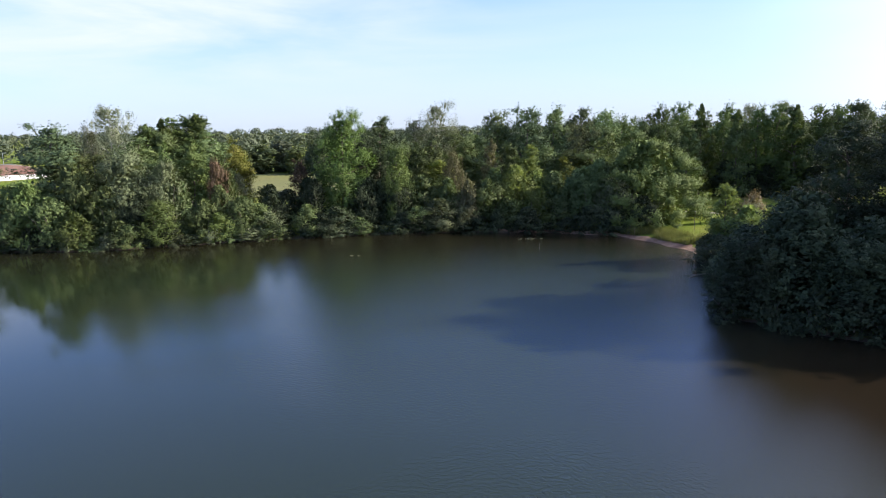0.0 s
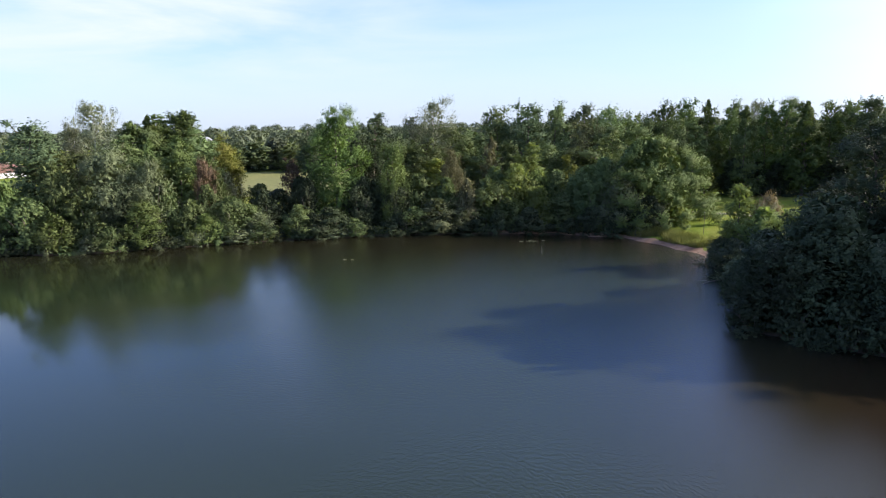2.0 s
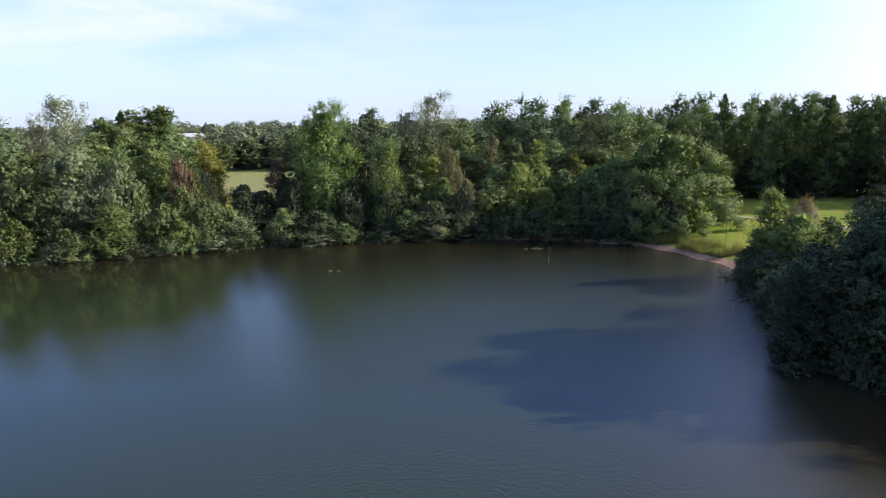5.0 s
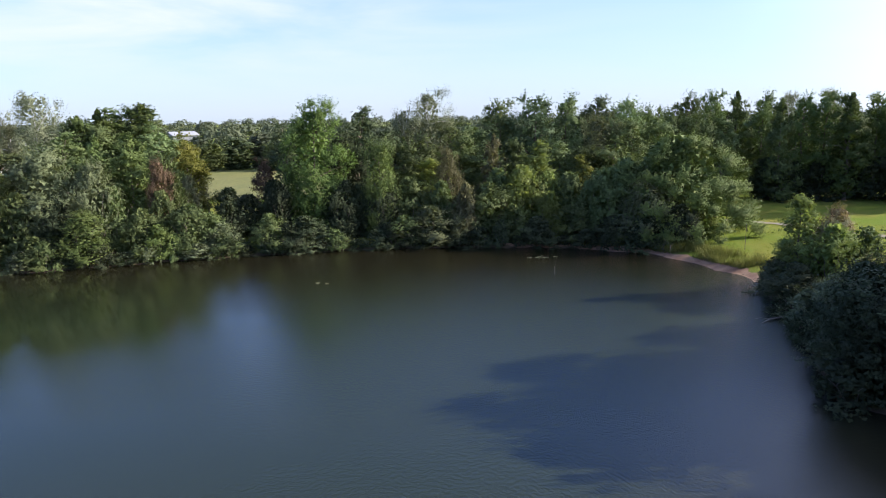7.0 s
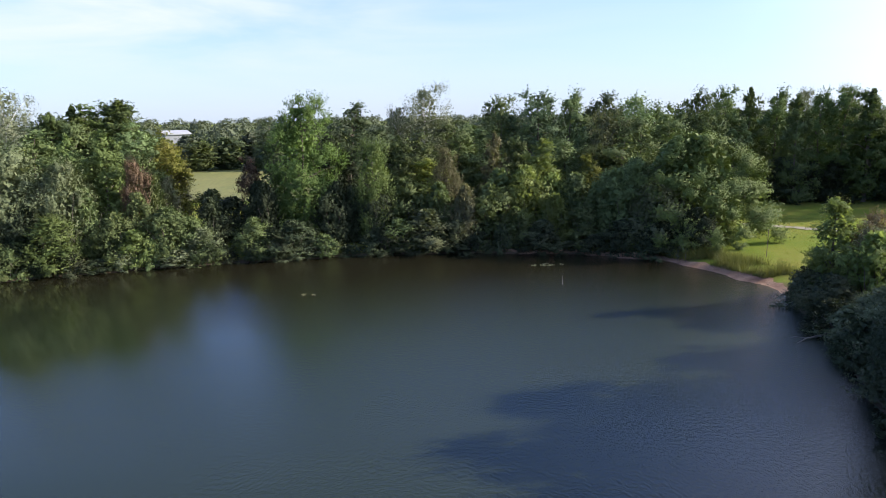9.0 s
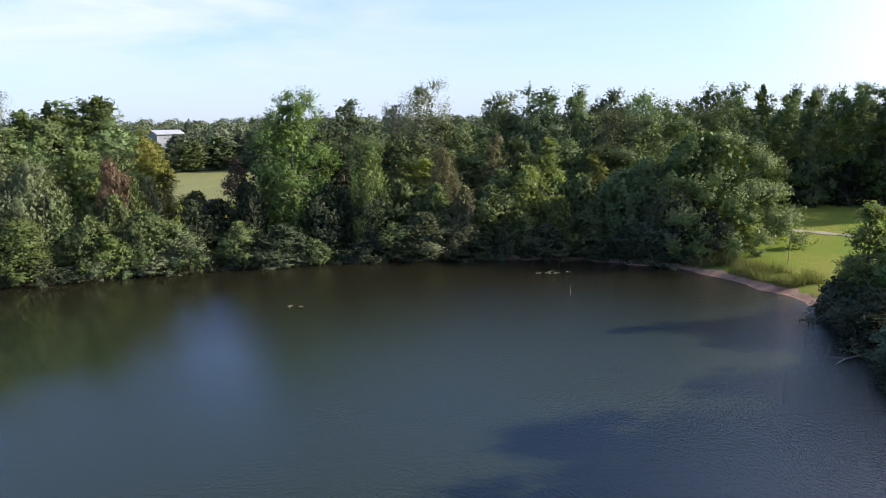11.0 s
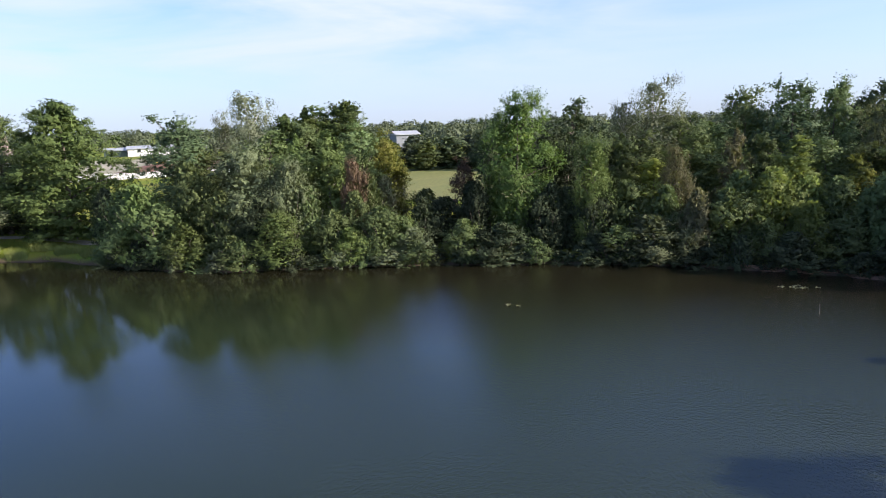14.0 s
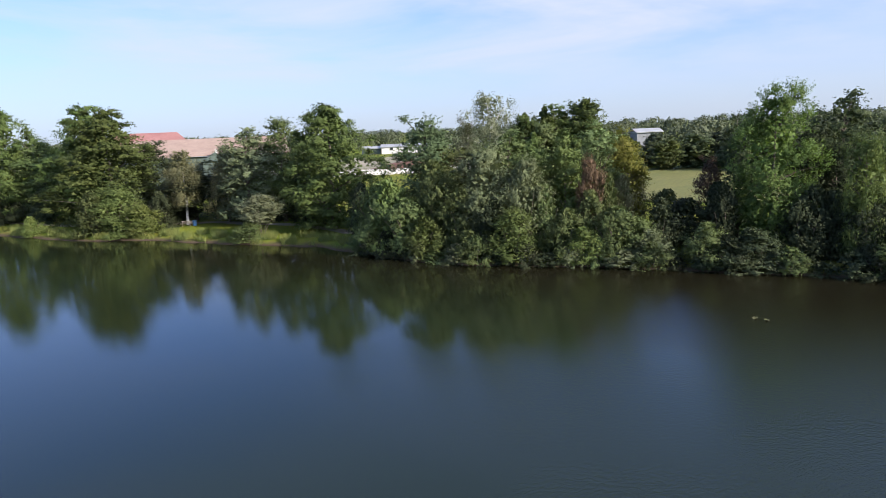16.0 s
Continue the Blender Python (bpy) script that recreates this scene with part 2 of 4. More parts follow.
def water_material():
    """Murky pond water: a cloudy green-brown body, mirror-like where calm in the west, ruffled by the breeze in the east."""
    m, nodes, links, bsdf = material("pond_water")
    bsdf.inputs["IOR"].default_value = 1.333
    co, sep = nodes.new("ShaderNodeTexCoord"), nodes.new("ShaderNodeSeparateXYZ")
    links.new(co.outputs["Object"], sep.inputs["Vector"])

    def calc(op, a, b, c=None):
        n = nodes.new("ShaderNodeMath")
        n.operation = op
        for k, v in enumerate((a, b, c)):
            if isinstance(v, bpy.types.NodeSocket):
                links.new(v, n.inputs[k])
            elif v is not None:
                n.inputs[k].default_value = v
        return n.outputs["Value"]

    x = sep.outputs["X"]
    broad = noisy(nodes, links, 0.035, 3.0, "Object", (0.7, 1.3, 1))
    drift = calc("MULTIPLY_ADD", broad, 50.0, calc("ADD", x, -25.0))
    # the lee of the eastern headland lies calmer
    lee = node(nodes, "ShaderNodeVectorMath")
    lee.operation = "DISTANCE"
    lee.inputs[1].default_value = (34.0, 36.0, 0.0)
    links.new(co.outputs["Object"], lee.inputs[0])
    calm = ranged(nodes, links, lee.outputs["Value"], 12.0, 30.0, 0.35, 1.0)
    total = calc("MULTIPLY", ranged(nodes, links, drift, -30.0, 28.0, 0.03, 0.75), calc("MULTIPLY", calm, ranged(nodes, links, sep.outputs["Y"], 12.0, 52.0, 0.4, 1.0)))
    ripple = noisy(nodes, links, 6.2, 3.0, "Object", (1.25, 0.62, 1), 0.55)
    bp = node(nodes, "ShaderNodeBump", Distance=0.11)
    links.new(ripple, bp.inputs["Height"])
    links.new(total, bp.inputs["Strength"])
    links.new(bp.outputs["Normal"], bsdf.inputs["Normal"])
    clear = mixed(nodes, links, ranged(nodes, links, broad, 0.3, 0.7), (0.0132, 0.0215, 0.0092), (0.0148, 0.0208, 0.0085))
    # grey-green silt clouds the water in the east
    silty = mixed(nodes, links, ranged(nodes, links, drift, -40.0, 10.0), clear, (0.0200, 0.0270, 0.0150))
    # brown body by the headland, painted for the dark reflection of its trees
    silty = mixed(nodes, links, ranged(nodes, links, calm, 0.35, 0.95), (0.0160, 0.0118, 0.0066), silty)
    # darker brown towards the northern bank: tree reflection and shade put into the colour
    body = mixed(nodes, links, ranged(nodes, links, calc("MULTIPLY_ADD", broad, 12.0, sep.outputs["Y"]), 75.0, 96.0), silty, (0.0115, 0.0105, 0.0055))
    links.new(body, bsdf.inputs["Base Color"])
    links.new(ranged(nodes, links, total, 0.03, 0.75, 0.04, 0.06), bsdf.inputs["Roughness"])
    return m


# ---- shape of the land ----
SHORE = np.array([(-180, 70), (-150, 74), (-128.4, 76.9), (-106, 79.9), (-96, 85.3), (-79, 88.1), (-67, 91.5), (-56.5, 89.8),
                  (-48.5, 89), (-41, 89.5), (-34.5, 92), (-25.8, 94.8), (-20.5, 96.2), (-12, 98), (-5.3, 99.2), (5.5, 99.4),
                  (17, 97.8), (25, 93.6), (28.2, 88), (30.6, 82), (31.3, 79), (30, 75), (28.5, 70), (27, 64), (24.5, 58),
                  (23, 52.5), (25.5, 48.5), (31, 44.5), (42, 38), (60, 28), (75, 5), (70, -40), (20, -75), (-60, -90),
                  (-150, -80), (-220, -30), (-230, 40)], float)


def inland(x, y):
    """Metres from the waterline, below zero on the water; for arrays."""
    x, y = np.asarray(x, float), np.asarray(y, float)
    best, inside = np.full(x.shape, 1e9), np.zeros(x.shape, bool)
    for a, b in zip(SHORE, np.roll(SHORE, -1, 0)):
        ab = b - a
        u = np.clip(((x - a[0]) * ab[0] + (y - a[1]) * ab[1]) / (ab @ ab), 0, 1)
        best = np.minimum(best, np.hypot(x - a[0] - u * ab[0], y - a[1] - u * ab[1]))
        if a[1] != b[1]:
            inside ^= ((a[1] > y) != (b[1] > y)) & (x < (b[0] - a[0]) * (y - a[1]) / (b[1] - a[1]) + a[0])
    return np.where(inside, -best, best)


def land(x, y):
    """Height of the ground."""
    x, y = np.asarray(x, float), np.asarray(y, float)
    wob = 0.5 * np.sin(x * 0.9 + np.sin(y * 0.7)) + 0.4 * np.sin(y * 1.3 + x * 0.4)
    d = inland(x, y) + wob * 0.5
    up = 0.06 + 0.75 * (1 - np.exp(-np.maximum(d, 0) / 2.2)) + np.minimum(3.8, 0.032 * np.maximum(d - 5, 0))
    up = up + 0.05 * np.sin(x * 0.31) * np.sin(y * 0.27)
    return np.where(d < 0, np.maximum(-2, d * 0.35), up)


def land_at(x, y):
    return float(land(np.array([x]), np.array([y]))[0])


# ---- mesh helpers ----
def mesh_of(name, verts, faces, mats, smooth=False):
    me = bpy.data.meshes.new(name)
    me.from_pydata([tuple(v) for v in verts], [], [tuple(f) for f in faces])
    for m in mats if isinstance(mats, (list, tuple)) else (mats,):
        me.materials.append(m)
    if smooth:
        me.polygons.foreach_set("use_smooth", np.ones(len(me.polygons), bool))
    me.update()
    return me


def blade_mesh(name, corners, mat):
    """A mesh of loose blades or leaves; corners: count x 3 or 4 corners x 3."""
    n, k = corners.shape[:2]
    me = bpy.data.meshes.new(name)
    me.vertices.add(n * k)
    me.vertices.foreach_set("co", np.ascontiguousarray(corners, np.float32).ravel())
    me.loops.add(n * k)
    me.loops.foreach_set("vertex_index", np.arange(n * k, dtype=np.int32))
    me.polygons.add(n)
    me.polygons.foreach_set("loop_start", np.arange(0, n * k, k, dtype=np.int32))
    me.materials.append(mat)
    me.update(calc_edges=True)
    me.validate()
    return me


def thing(name, label, category, group="", kind="", at=None):
    ob = new(name)
    ob.empty_display_size = 0.3
    if at is not None:
        ob.matrix_basis = at
    return tagged(ob, label, category, group, kind)


def part(name, data, parent, label=""):
    ob = new(name, data)
    ob.parent = parent
    return tagged(ob, label) if label else ob


def block(name, mat, size, at, parent, label="", turn=0.0, bevel=0.02, taper=1.0):
    """A bevelled block that stands on at (its base centre)."""
    bm = bmesh.new()
    bmesh.ops.create_cube(bm, size=1)
    for v in bm.verts:
        k = taper if v.co.z > 0 else 1
        v.co = Vector((v.co.x * size[0] * k, v.co.y * size[1] * k, (v.co.z + 0.5) * size[2]))
    bmesh.ops.bevel(bm, geom=bm.edges[:], offset=min(bevel, min(size) * 0.3), segments=1, affect="EDGES")
    me = bpy.data.meshes.new(name)
    bm.to_mesh(me)
    bm.free()
    me.materials.append(mat)
    ob = part(name, me, parent, label)
    ob.matrix_basis = pose(*at, 0, 0, turn)
    return ob


def tube(path, radii, sides=7):
    """Vertices and faces of a bent, tapered tube."""
    verts, faces = [], []
    path = [Vector(p) for p in path]
    for i, (p, r) in enumerate(zip(path, radii)):
        way = (path[min(i + 1, len(path) - 1)] - path[max(i - 1, 0)]).normalized()
        side = way.orthogonal().normalized()
        up = way.cross(side)
        for k in range(sides):
            a = 2 * math.pi * k / sides
            verts.append(p + side * (r * math.cos(a)) + up * (r * math.sin(a)))
    for i in range(len(path) - 1):
        for k in range(sides):
            faces.append((i * sides + k, i * sides + (k + 1) % sides, (i + 1) * sides + (k + 1) % sides, (i + 1) * sides + k))
    faces.append(tuple(range((len(path) - 1) * sides, len(path) * sides)))
    return verts, faces


def joined(pieces):
    verts, faces = [], []
    for v, f in pieces:
        base = len(verts)
        verts += v
        faces += [tuple(i + base for i in q) for q in f]
    return verts, faces


# ---- ground and water ----
def graded(lo, hi, step, reach):
    """Coordinates, even between lo and hi and ever wider out to the reach."""
    mid = list(np.arange(lo, hi + step, step))
    out, s = [], step
    a, b = mid[0], mid[-1]
    left, right = [], []
    while a > -reach or b < reach:
        s *= 1.22
        a, b = a - s, b + s
        left.append(a)
        right.append(b)
    return np.array(left[::-1] + mid + right)


gx, gy = graded(-150, 82, 1.3, 3200), graded(36, 135, 1.1, 3200)
GX, GY = np.meshgrid(gx, gy)
GZ = land(GX, GY)
nx, ny = len(gx), len(gy)
gidx = np.arange(nx * ny).reshape(ny, nx)
gfaces = np.stack([gidx[:-1, :-1], gidx[:-1, 1:], gidx[1:, 1:], gidx[1:, :-1]], -1).reshape(-1, 4)
ground = new("ground", mesh_of("ground", np.stack([GX, GY, GZ], -1).reshape(-1, 3).tolist(), gfaces.tolist(), ground_material(), True))
tagged(ground, "grassy land with bare earth banks round the lake", "ground", kind="structure")

water = new("water", mesh_of("water", [(-245, -105, 0), (90, -105, 0), (90, 112, 0), (-245, 112, 0)], [(0, 1, 2, 3)], water_material()))
tagged(water, "dark murky lake water with soft ripples and reflections", "lake", kind="structure")


def draped(name, mat, left, right, label, category, lift=0.03, steps=5, cols=4):
    """A strip that lies on the ground between two edge lines of equal length, cut into pieces."""
    rows = []
    for i in range(len(left) - 1):
        for k in range(steps):
            u = k / steps
            rows.append((np.array(left[i]) * (1 - u) + np.array(left[i + 1]) * u, np.array(right[i]) * (1 - u) + np.array(right[i + 1]) * u))
    rows.append((np.array(left[-1]), np.array(right[-1])))
    verts, faces = [], []
    for j, (a, b) in enumerate(rows):
        for c in range(cols + 1):
            u = c / cols
            wob = 0.25 * math.sin(j * 1.9 + c) if c in (0, cols) else 0.0
            p = a * (1 - u) + b * u + wob * (b - a) / max(np.hypot(*(b - a)), 0.1)
            verts.append((p[0], p[1], max(land_at(p[0], p[1]), -0.06) + lift))
    for j in range(len(rows) - 1):
        for c in range(cols):
            q = j * (cols + 1) + c
            faces.append((q, q + 1, q + cols + 2, q + cols + 1))
    ob = new(name, mesh_of(name, verts, faces, mat, True))
    return tagged(ob, label, category, kind="structure")


draped("beach", SAND, [(9.0, 98.9), (17.4, 97.4), (24.5, 93.0), (27.6, 87.8), (29.9, 82.0), (30.6, 78.6)],
       [(9.1, 99.7), (18.0, 98.5), (25.6, 94.2), (29.0, 88.5), (31.4, 82.7), (31.8, 79.0)], "narrow strip of reddish wet sand at the waterline", "beach", 0.05, 8)
draped("path", PATHDUST, [(40.0, 108.6), (43.5, 105.7), (47.3, 101.7), (50.5, 96.0), (56.0, 88.0)],
       [(39.4, 107.6), (42.6, 104.7), (46.3, 100.7), (49.3, 95.2), (54.8, 87.2)], "pale gravel footpath across the lawn", "path", 0.06, 6, 2)
draped("path", PATHDUST, [(-150, 83.4), (-140, 84.0), (-124, 85.6), (-112, 90.0), (-98, 98.2), (-80, 101.5), (-68, 99.6), (-58, 99.0)],
       [(-150, 81.6), (-140, 82.4), (-124, 84.0), (-111, 88.2), (-97, 96.4), (-80, 99.7), (-68, 97.9), (-58, 97.2)], "pale gravel footpath along the lake bank", "path", 0.06, 6, 2)


FIELD = rough_surface("crop_field", (0.11, 0.125, 0.022), (0.17, 0.16, 0.035), 0.15, 0.9, 0.8, 14.0, stretch=(1, 0.35, 1))
draped("field", FIELD, [(-64, 136), (-64, 162), (-66, 187)], [(-6, 138), (-9, 162), (-12, 187)], "sunlit yellow-green crop field behind the trees", "field", 0.12, 8, 10)


# ---- trees and bushes ----
def unit(v):
    return v / np.maximum(np.linalg.norm(v, axis=-1, keepdims=True), 1e-6)


PROFILE = {
    "round": lambda u: np.sqrt(np.clip(1 - ((u - 0.42) / 0.6) ** 2, 0, 1)),
    "cone": lambda u: (1 - u ** 1.5) ** 0.8 * np.minimum(1, 0.65 + u * 2.5) + 0.04,
    "column": lambda u: np.sin(np.pi * np.clip(u * 0.77 + 0.18, 0, 1)) ** 0.55,
    "airy": lambda u: np.sin(np.pi * np.clip(u * 0.66 + 0.18, 0, 1)) ** 0.8,
    "weep": lambda u: np.sin(np.pi * np.clip(u * 0.66 + 0.26, 0, 1)) ** 0.6,
    "spray": lambda u: np.sin(np.pi * np.clip(u * 0.62 + 0.30, 0, 1)) ** 0.6,
    "dome": lambda u: np.sqrt(np.clip(1 - (u * 0.97) ** 2.2, 0, 1)),
}
PROFILE["thicket"] = PROFILE["brake"] = PROFILE["dome"]
PROFILE["coarse"] = PROFILE["grove"] = PROFILE["round"]
PROFILE["peak"] = lambda u: np.clip(1 - (u * 0.92) ** 3.4, 0, 1) ** 0.7 * np.minimum(1, 0.7 + 1.2 * u)
PROFILE["fringe"] = PROFILE["mound"] = PROFILE["dome"]
PROFILE["spread"] = lambda u: np.clip(1 - u ** 2.4, 0, 1) ** 0.75 * np.minimum(1, 0.75 + u) + 0.04
# height, width, foot of the crown, lobes, lobe size, twig clusters a lobe, leaves a cluster, leaf length
SHAPE = {
    "round": (16.0, 9.0, 0.08, 62, 1.5, 24, 10, 0.25),
    "peak": (16.0, 9.0, 0.08, 66, 1.35, 25, 10, 0.24),
    "grove": (16.0, 9.0, 0.06, 70, 1.5, 34, 12, 0.18),
    "cone": (14.0, 8.0, 0.04, 62, 1.2, 23, 10, 0.23),
    "spread": (18.0, 14.5, 0.03, 130, 1.5, 29, 10, 0.24),
    "column": (16.0, 9.0, 0.02, 92, 1.3, 40, 12, 0.18),
    "airy": (17.0, 7.5, 0.24, 70, 1.05, 22, 11, 0.16),
    "weep": (13.0, 7.5, 0.10, 44, 1.15, 28, 12, 0.19),
    "spray": (9.0, 7.5, 0.02, 36, 1.3, 36, 11, 0.19),
    "fringe": (4.0, 6.5, -0.04, 16, 1.15, 25, 10, 0.20),
    "mound": (11.0, 19.0, -0.03, 170, 1.5, 40, 11, 0.19),
    "dome": (6.0, 6.5, -0.04, 26, 1.25, 30, 11, 0.19),
    "coarse": (12.0, 9.0, 0.02, 34, 1.6, 11, 10, 0.40),
    "thicket": (7.0, 9.0, -0.04, 46, 1.4, 32, 11, 0.21),
    "brake": (7.0, 9.0, -0.04, 52, 1.35, 54, 12, 0.14),
}
# how leafy twigs point: drawn outwards, drawn upwards, flattened
POINT = {"cone": (0.8, 0.25, 0.75), "spread": (0.9, 0.25, 0.6), "column": (0.45, 0.9, 1.15), "round": (0.6, 0.5, 0.85), "grove": (0.6, 0.5, 0.85),
         "weep": (0.6, 0.2, 0.8), "airy": (0.5, 0.4, 0.9), "spray": (0.5, 0.9, 1.1), "fringe": (0.8, 0.4, 0.8), "mound": (1.2, 0.6, 0.9)}


def crown_quads(shape, rng):
    """Leaves of a crown: lobes over a lumpy envelope, leafy twigs that stand out of each lobe, leaves along each twig."""
    H, W, foot, lobes, size, twigs, leaves, length = SHAPE[shape]
    prof = PROFILE[shape]
    u = rng.random(lobes * 8)
    u = u[rng.random(lobes * 8) < prof(u) * 0.85 + 0.15][:lobes]
    n = len(u)
    ang = np.arange(n) * 2.399963 + rng.normal(0, 0.35, n)
    lump_a, lump_u = rng.uniform(0, 2 * np.pi, 13), rng.random(13)
    da = (ang[:, None] - lump_a + np.pi) % (2 * np.pi) - np.pi
    swell = np.exp(-(da / 0.5) ** 2 - ((u[:, None] - lump_u) / 0.13) ** 2).max(1)
    loose = {"airy": 0.4, "spread": 0.3, "round": 0.40, "cone": 0.30, "mound": 0.16, "column": 0.24}.get(shape, 0.36)
    big = size * rng.uniform(0.6, 1.3, n) * (0.62 + 0.38 * prof(u))
    rad = prof(u) * W * 0.5 * (1 - loose + loose * swell)
    k = np.where(rng.random(n) < 0.12, rng.uniform(0.1, 0.6, n), rng.uniform(0.76, 1.0, n))
    rr = np.maximum(rad - big * 0.7, 0.03) * k + 0.05
    z0, z1 = foot * H, H
    lift = (swell - 0.5) * loose * 0.16 * H * u
    centre = np.stack([rr * np.cos(ang), rr * np.sin(ang), z0 + u * (z1 - z0 - size) + lift], -1)
    centre[:, :2] += rng.normal(0, 0.2, (n, 2))
    tops = centre.copy()
    out_pull, up_pull, flat = POINT.get(shape, (0.6, 0.6, 0.9))
    out = unit(centre * np.array([1, 1, 0]) + 1e-3)[:, None, :]
    d = unit(rng.normal(0, 0.75, (n, twigs, 3)) + np.array([0, 0, up_pull]) + out_pull * out)
    span = big[:, None, None] * np.array([1, 1, flat])
    base = centre[:, None, :] + d * span * 0.25
    tip = centre[:, None, :] + d * span * rng.uniform(0.7, 1.4, (n, twigs, 1)) + np.array([0, 0, 0.12]) * big[:, None, None]
    s = rng.random((n, twigs, leaves, 1)) ** 0.75
    e = unit(rng.normal(0, 1, (n, twigs, leaves, 3)))
    girth = big[:, None, None, None] * (0.21 - 0.15 * s)
    pos = base[:, :, None, :] + (tip - base)[:, :, None, :] * s + e * girth * rng.uniform(0.3, 1.0, s.shape)
    along = unit(tip - base)[:, :, None, :]
    nrm = unit(d[:, :, None, :] * 0.9 + e * 0.25 + np.array([0, 0, 0.15]) + rng.normal(0, 0.22, e.shape))
    axis = rng.normal(0, 0.5, e.shape) + along * 0.8
    if shape == "weep":
        pos[..., 2] -= rng.random(pos.shape[:3]) ** 1.6 * 2.3
        axis = axis * 0.25 + np.array([0, 0, -1.0])
    elif shape == "airy":
        pos[..., 2] -= rng.random(pos.shape[:3]) ** 2 * 0.9
        axis = axis * 0.6 + np.array([0, 0, -0.7])
    elif shape in ("cone", "spread"):
        pos[..., 2] -= 0.18 * np.hypot(pos[..., 0] - centre[:, None, None, 0], pos[..., 1] - centre[:, None, None, 1])
        axis = axis + along * 0.5
    elif shape in ("column", "spray"):
        axis = axis + np.array([0, 0, 0.4])
    pos, nrm, axis = (q.reshape(-1, 3) for q in (pos, nrm, axis))
    a = unit(axis - nrm * np.sum(axis * nrm, -1, keepdims=True))
    b = np.cross(nrm, a)
    slim = {"spray": 0.40, "weep": 0.40, "airy": 0.5}.get(shape, 0.5)
    L = length * rng.uniform(0.6, 1.35, (len(pos), 1))
    bw = L * slim * 0.5
    quads = np.stack([pos - a * L * 0.4 + b * bw, pos - a * L * 0.4 - b * bw, pos + a * L * 0.6], 1)
    keep = quads[:, :, 2].min(1) > 0.02 * H if foot >= 0 else quads[:, :, 2].min(1) > -0.25
    # broad inner foliage that closes the middle of the crown
    m = {"mound": 5000, "spread": 3000, "column": 1800, "coarse": 700, "fringe": 400, "dome": 800}.get(shape, 1100)
    v = rng.random(m)
    ir = prof(v) * W * 0.5 * np.sqrt(rng.random(m)) * (0.3 if shape == "airy" else 0.5)
    ia = rng.uniform(0, 2 * np.pi, m)
    ip = np.stack([ir * np.cos(ia), ir * np.sin(ia), max(z0, 0.1) + v * (z1 - z0) * 0.86], -1)
    inn = unit(rng.normal(0, 1, (m, 3)))
    ax = unit(np.cross(inn, rng.normal(0, 1, (m, 3))))
    bx = np.cross(inn, ax)
    il = {"airy": 0.32, "mound": 0.55, "spread": 0.5, "coarse": 1.1, "brake": 0.4}.get(shape, 0.42)
    inner = np.stack([ip - ax * il * 0.5 + bx * il * 0.4, ip - ax * il * 0.5 - bx * il * 0.4, ip + ax * il * 0.5], 1)
    return np.concatenate([quads[keep], inner]), tops


def trunk_mesh(shape, tops, rng, mat):
    H, W, foot = SHAPE[shape][:3]
    pieces = []
    stems = 1 if shape not in ("dome", "spray", "thicket", "brake", "fringe", "mound") else 5
    top = H * (0.82 if stems == 1 else 0.6)
    r0 = {"round": 0.24, "peak": 0.24, "grove": 0.24, "spread": 0.3, "column": 0.22, "cone": 0.2, "airy": 0.15, "weep": 0.16}.get(shape, 0.07)
    spines = []
    for s in range(stems):
        a = 2 * math.pi * s / stems + rng.uniform(-0.4, 0.4)
        lean = 0.0 if stems == 1 else W * rng.uniform(0.12, 0.3)
        spine = []
        for i in range(7):
            u = i / 6
            spine.append(Vector((math.cos(a) * (0.1 * (stems > 1) + lean * u ** 1.2) + rng.normal(0, 0.1) * u,
                                 math.sin(a) * (0.1 * (stems > 1) + lean * u ** 1.2) + rng.normal(0, 0.1) * u, -0.35 + (top + 0.35) * u)))
        spines.append(spine)
        pieces.append(tube(spine, [r0 * (1.25 if i == 0 else 1 - 0.85 * i / 6) for i in range(7)], 7 if stems == 1 else 5))
    for i in rng.permutation(len(tops))[:16 if stems == 1 else 6]:
        goal = Vector(tops[i])
        spine = spines[int(i) % stems]
        want = max(0.1, goal.z - 0.55 * math.hypot(goal.x, goal.y) - 0.4)
        foot_at = min(spine[1:-1], key=lambda p: abs(p.z - want))
        mid = foot_at.lerp(goal, 0.5) + Vector((0, 0, 0.25))
        pieces.append(tube([foot_at, mid, goal], [r0 * 0.4, r0 * 0.25, r0 * 0.06], 4))
    v, f = joined(pieces)
    return mesh_of("trunk", v, f, mat, True)


LOOK = {
    "oak": "broad tree with dense dark green leaves", "dark": "deep green tree with shade painted into its leaves",
    "bush": "mid-green leafy growth, dense and uneven", "fresh": "fresh green leafy growth in sunlight",
    "lime": "bright yellow-green leafy tree", "sallow": "pale yellowish-green sallow",
    "willow": "rounded willow with dull green leaves", "grey": "grey-green narrow-leaved willow", "pale": "pale grey-green willow shrub on bare stems",
    "holt": "broad rounded mound of dense green willow leaves", "alder": "dark blue-green alder with a ragged crown", "beech": "large tree with layered dark green sprays", "poplar": "tall poplar with glossy light green leaves",
    "birch": "airy birch with thin pale crown", "olive": "olive-brown tree with drooping twigs",
    "red": "bush with reddish-brown leaves", "copper": "rounded small tree with dark copper-brown leaves", "far": "distant dull green leafy tree",
}
PROTO, COUNT = {}, [0]


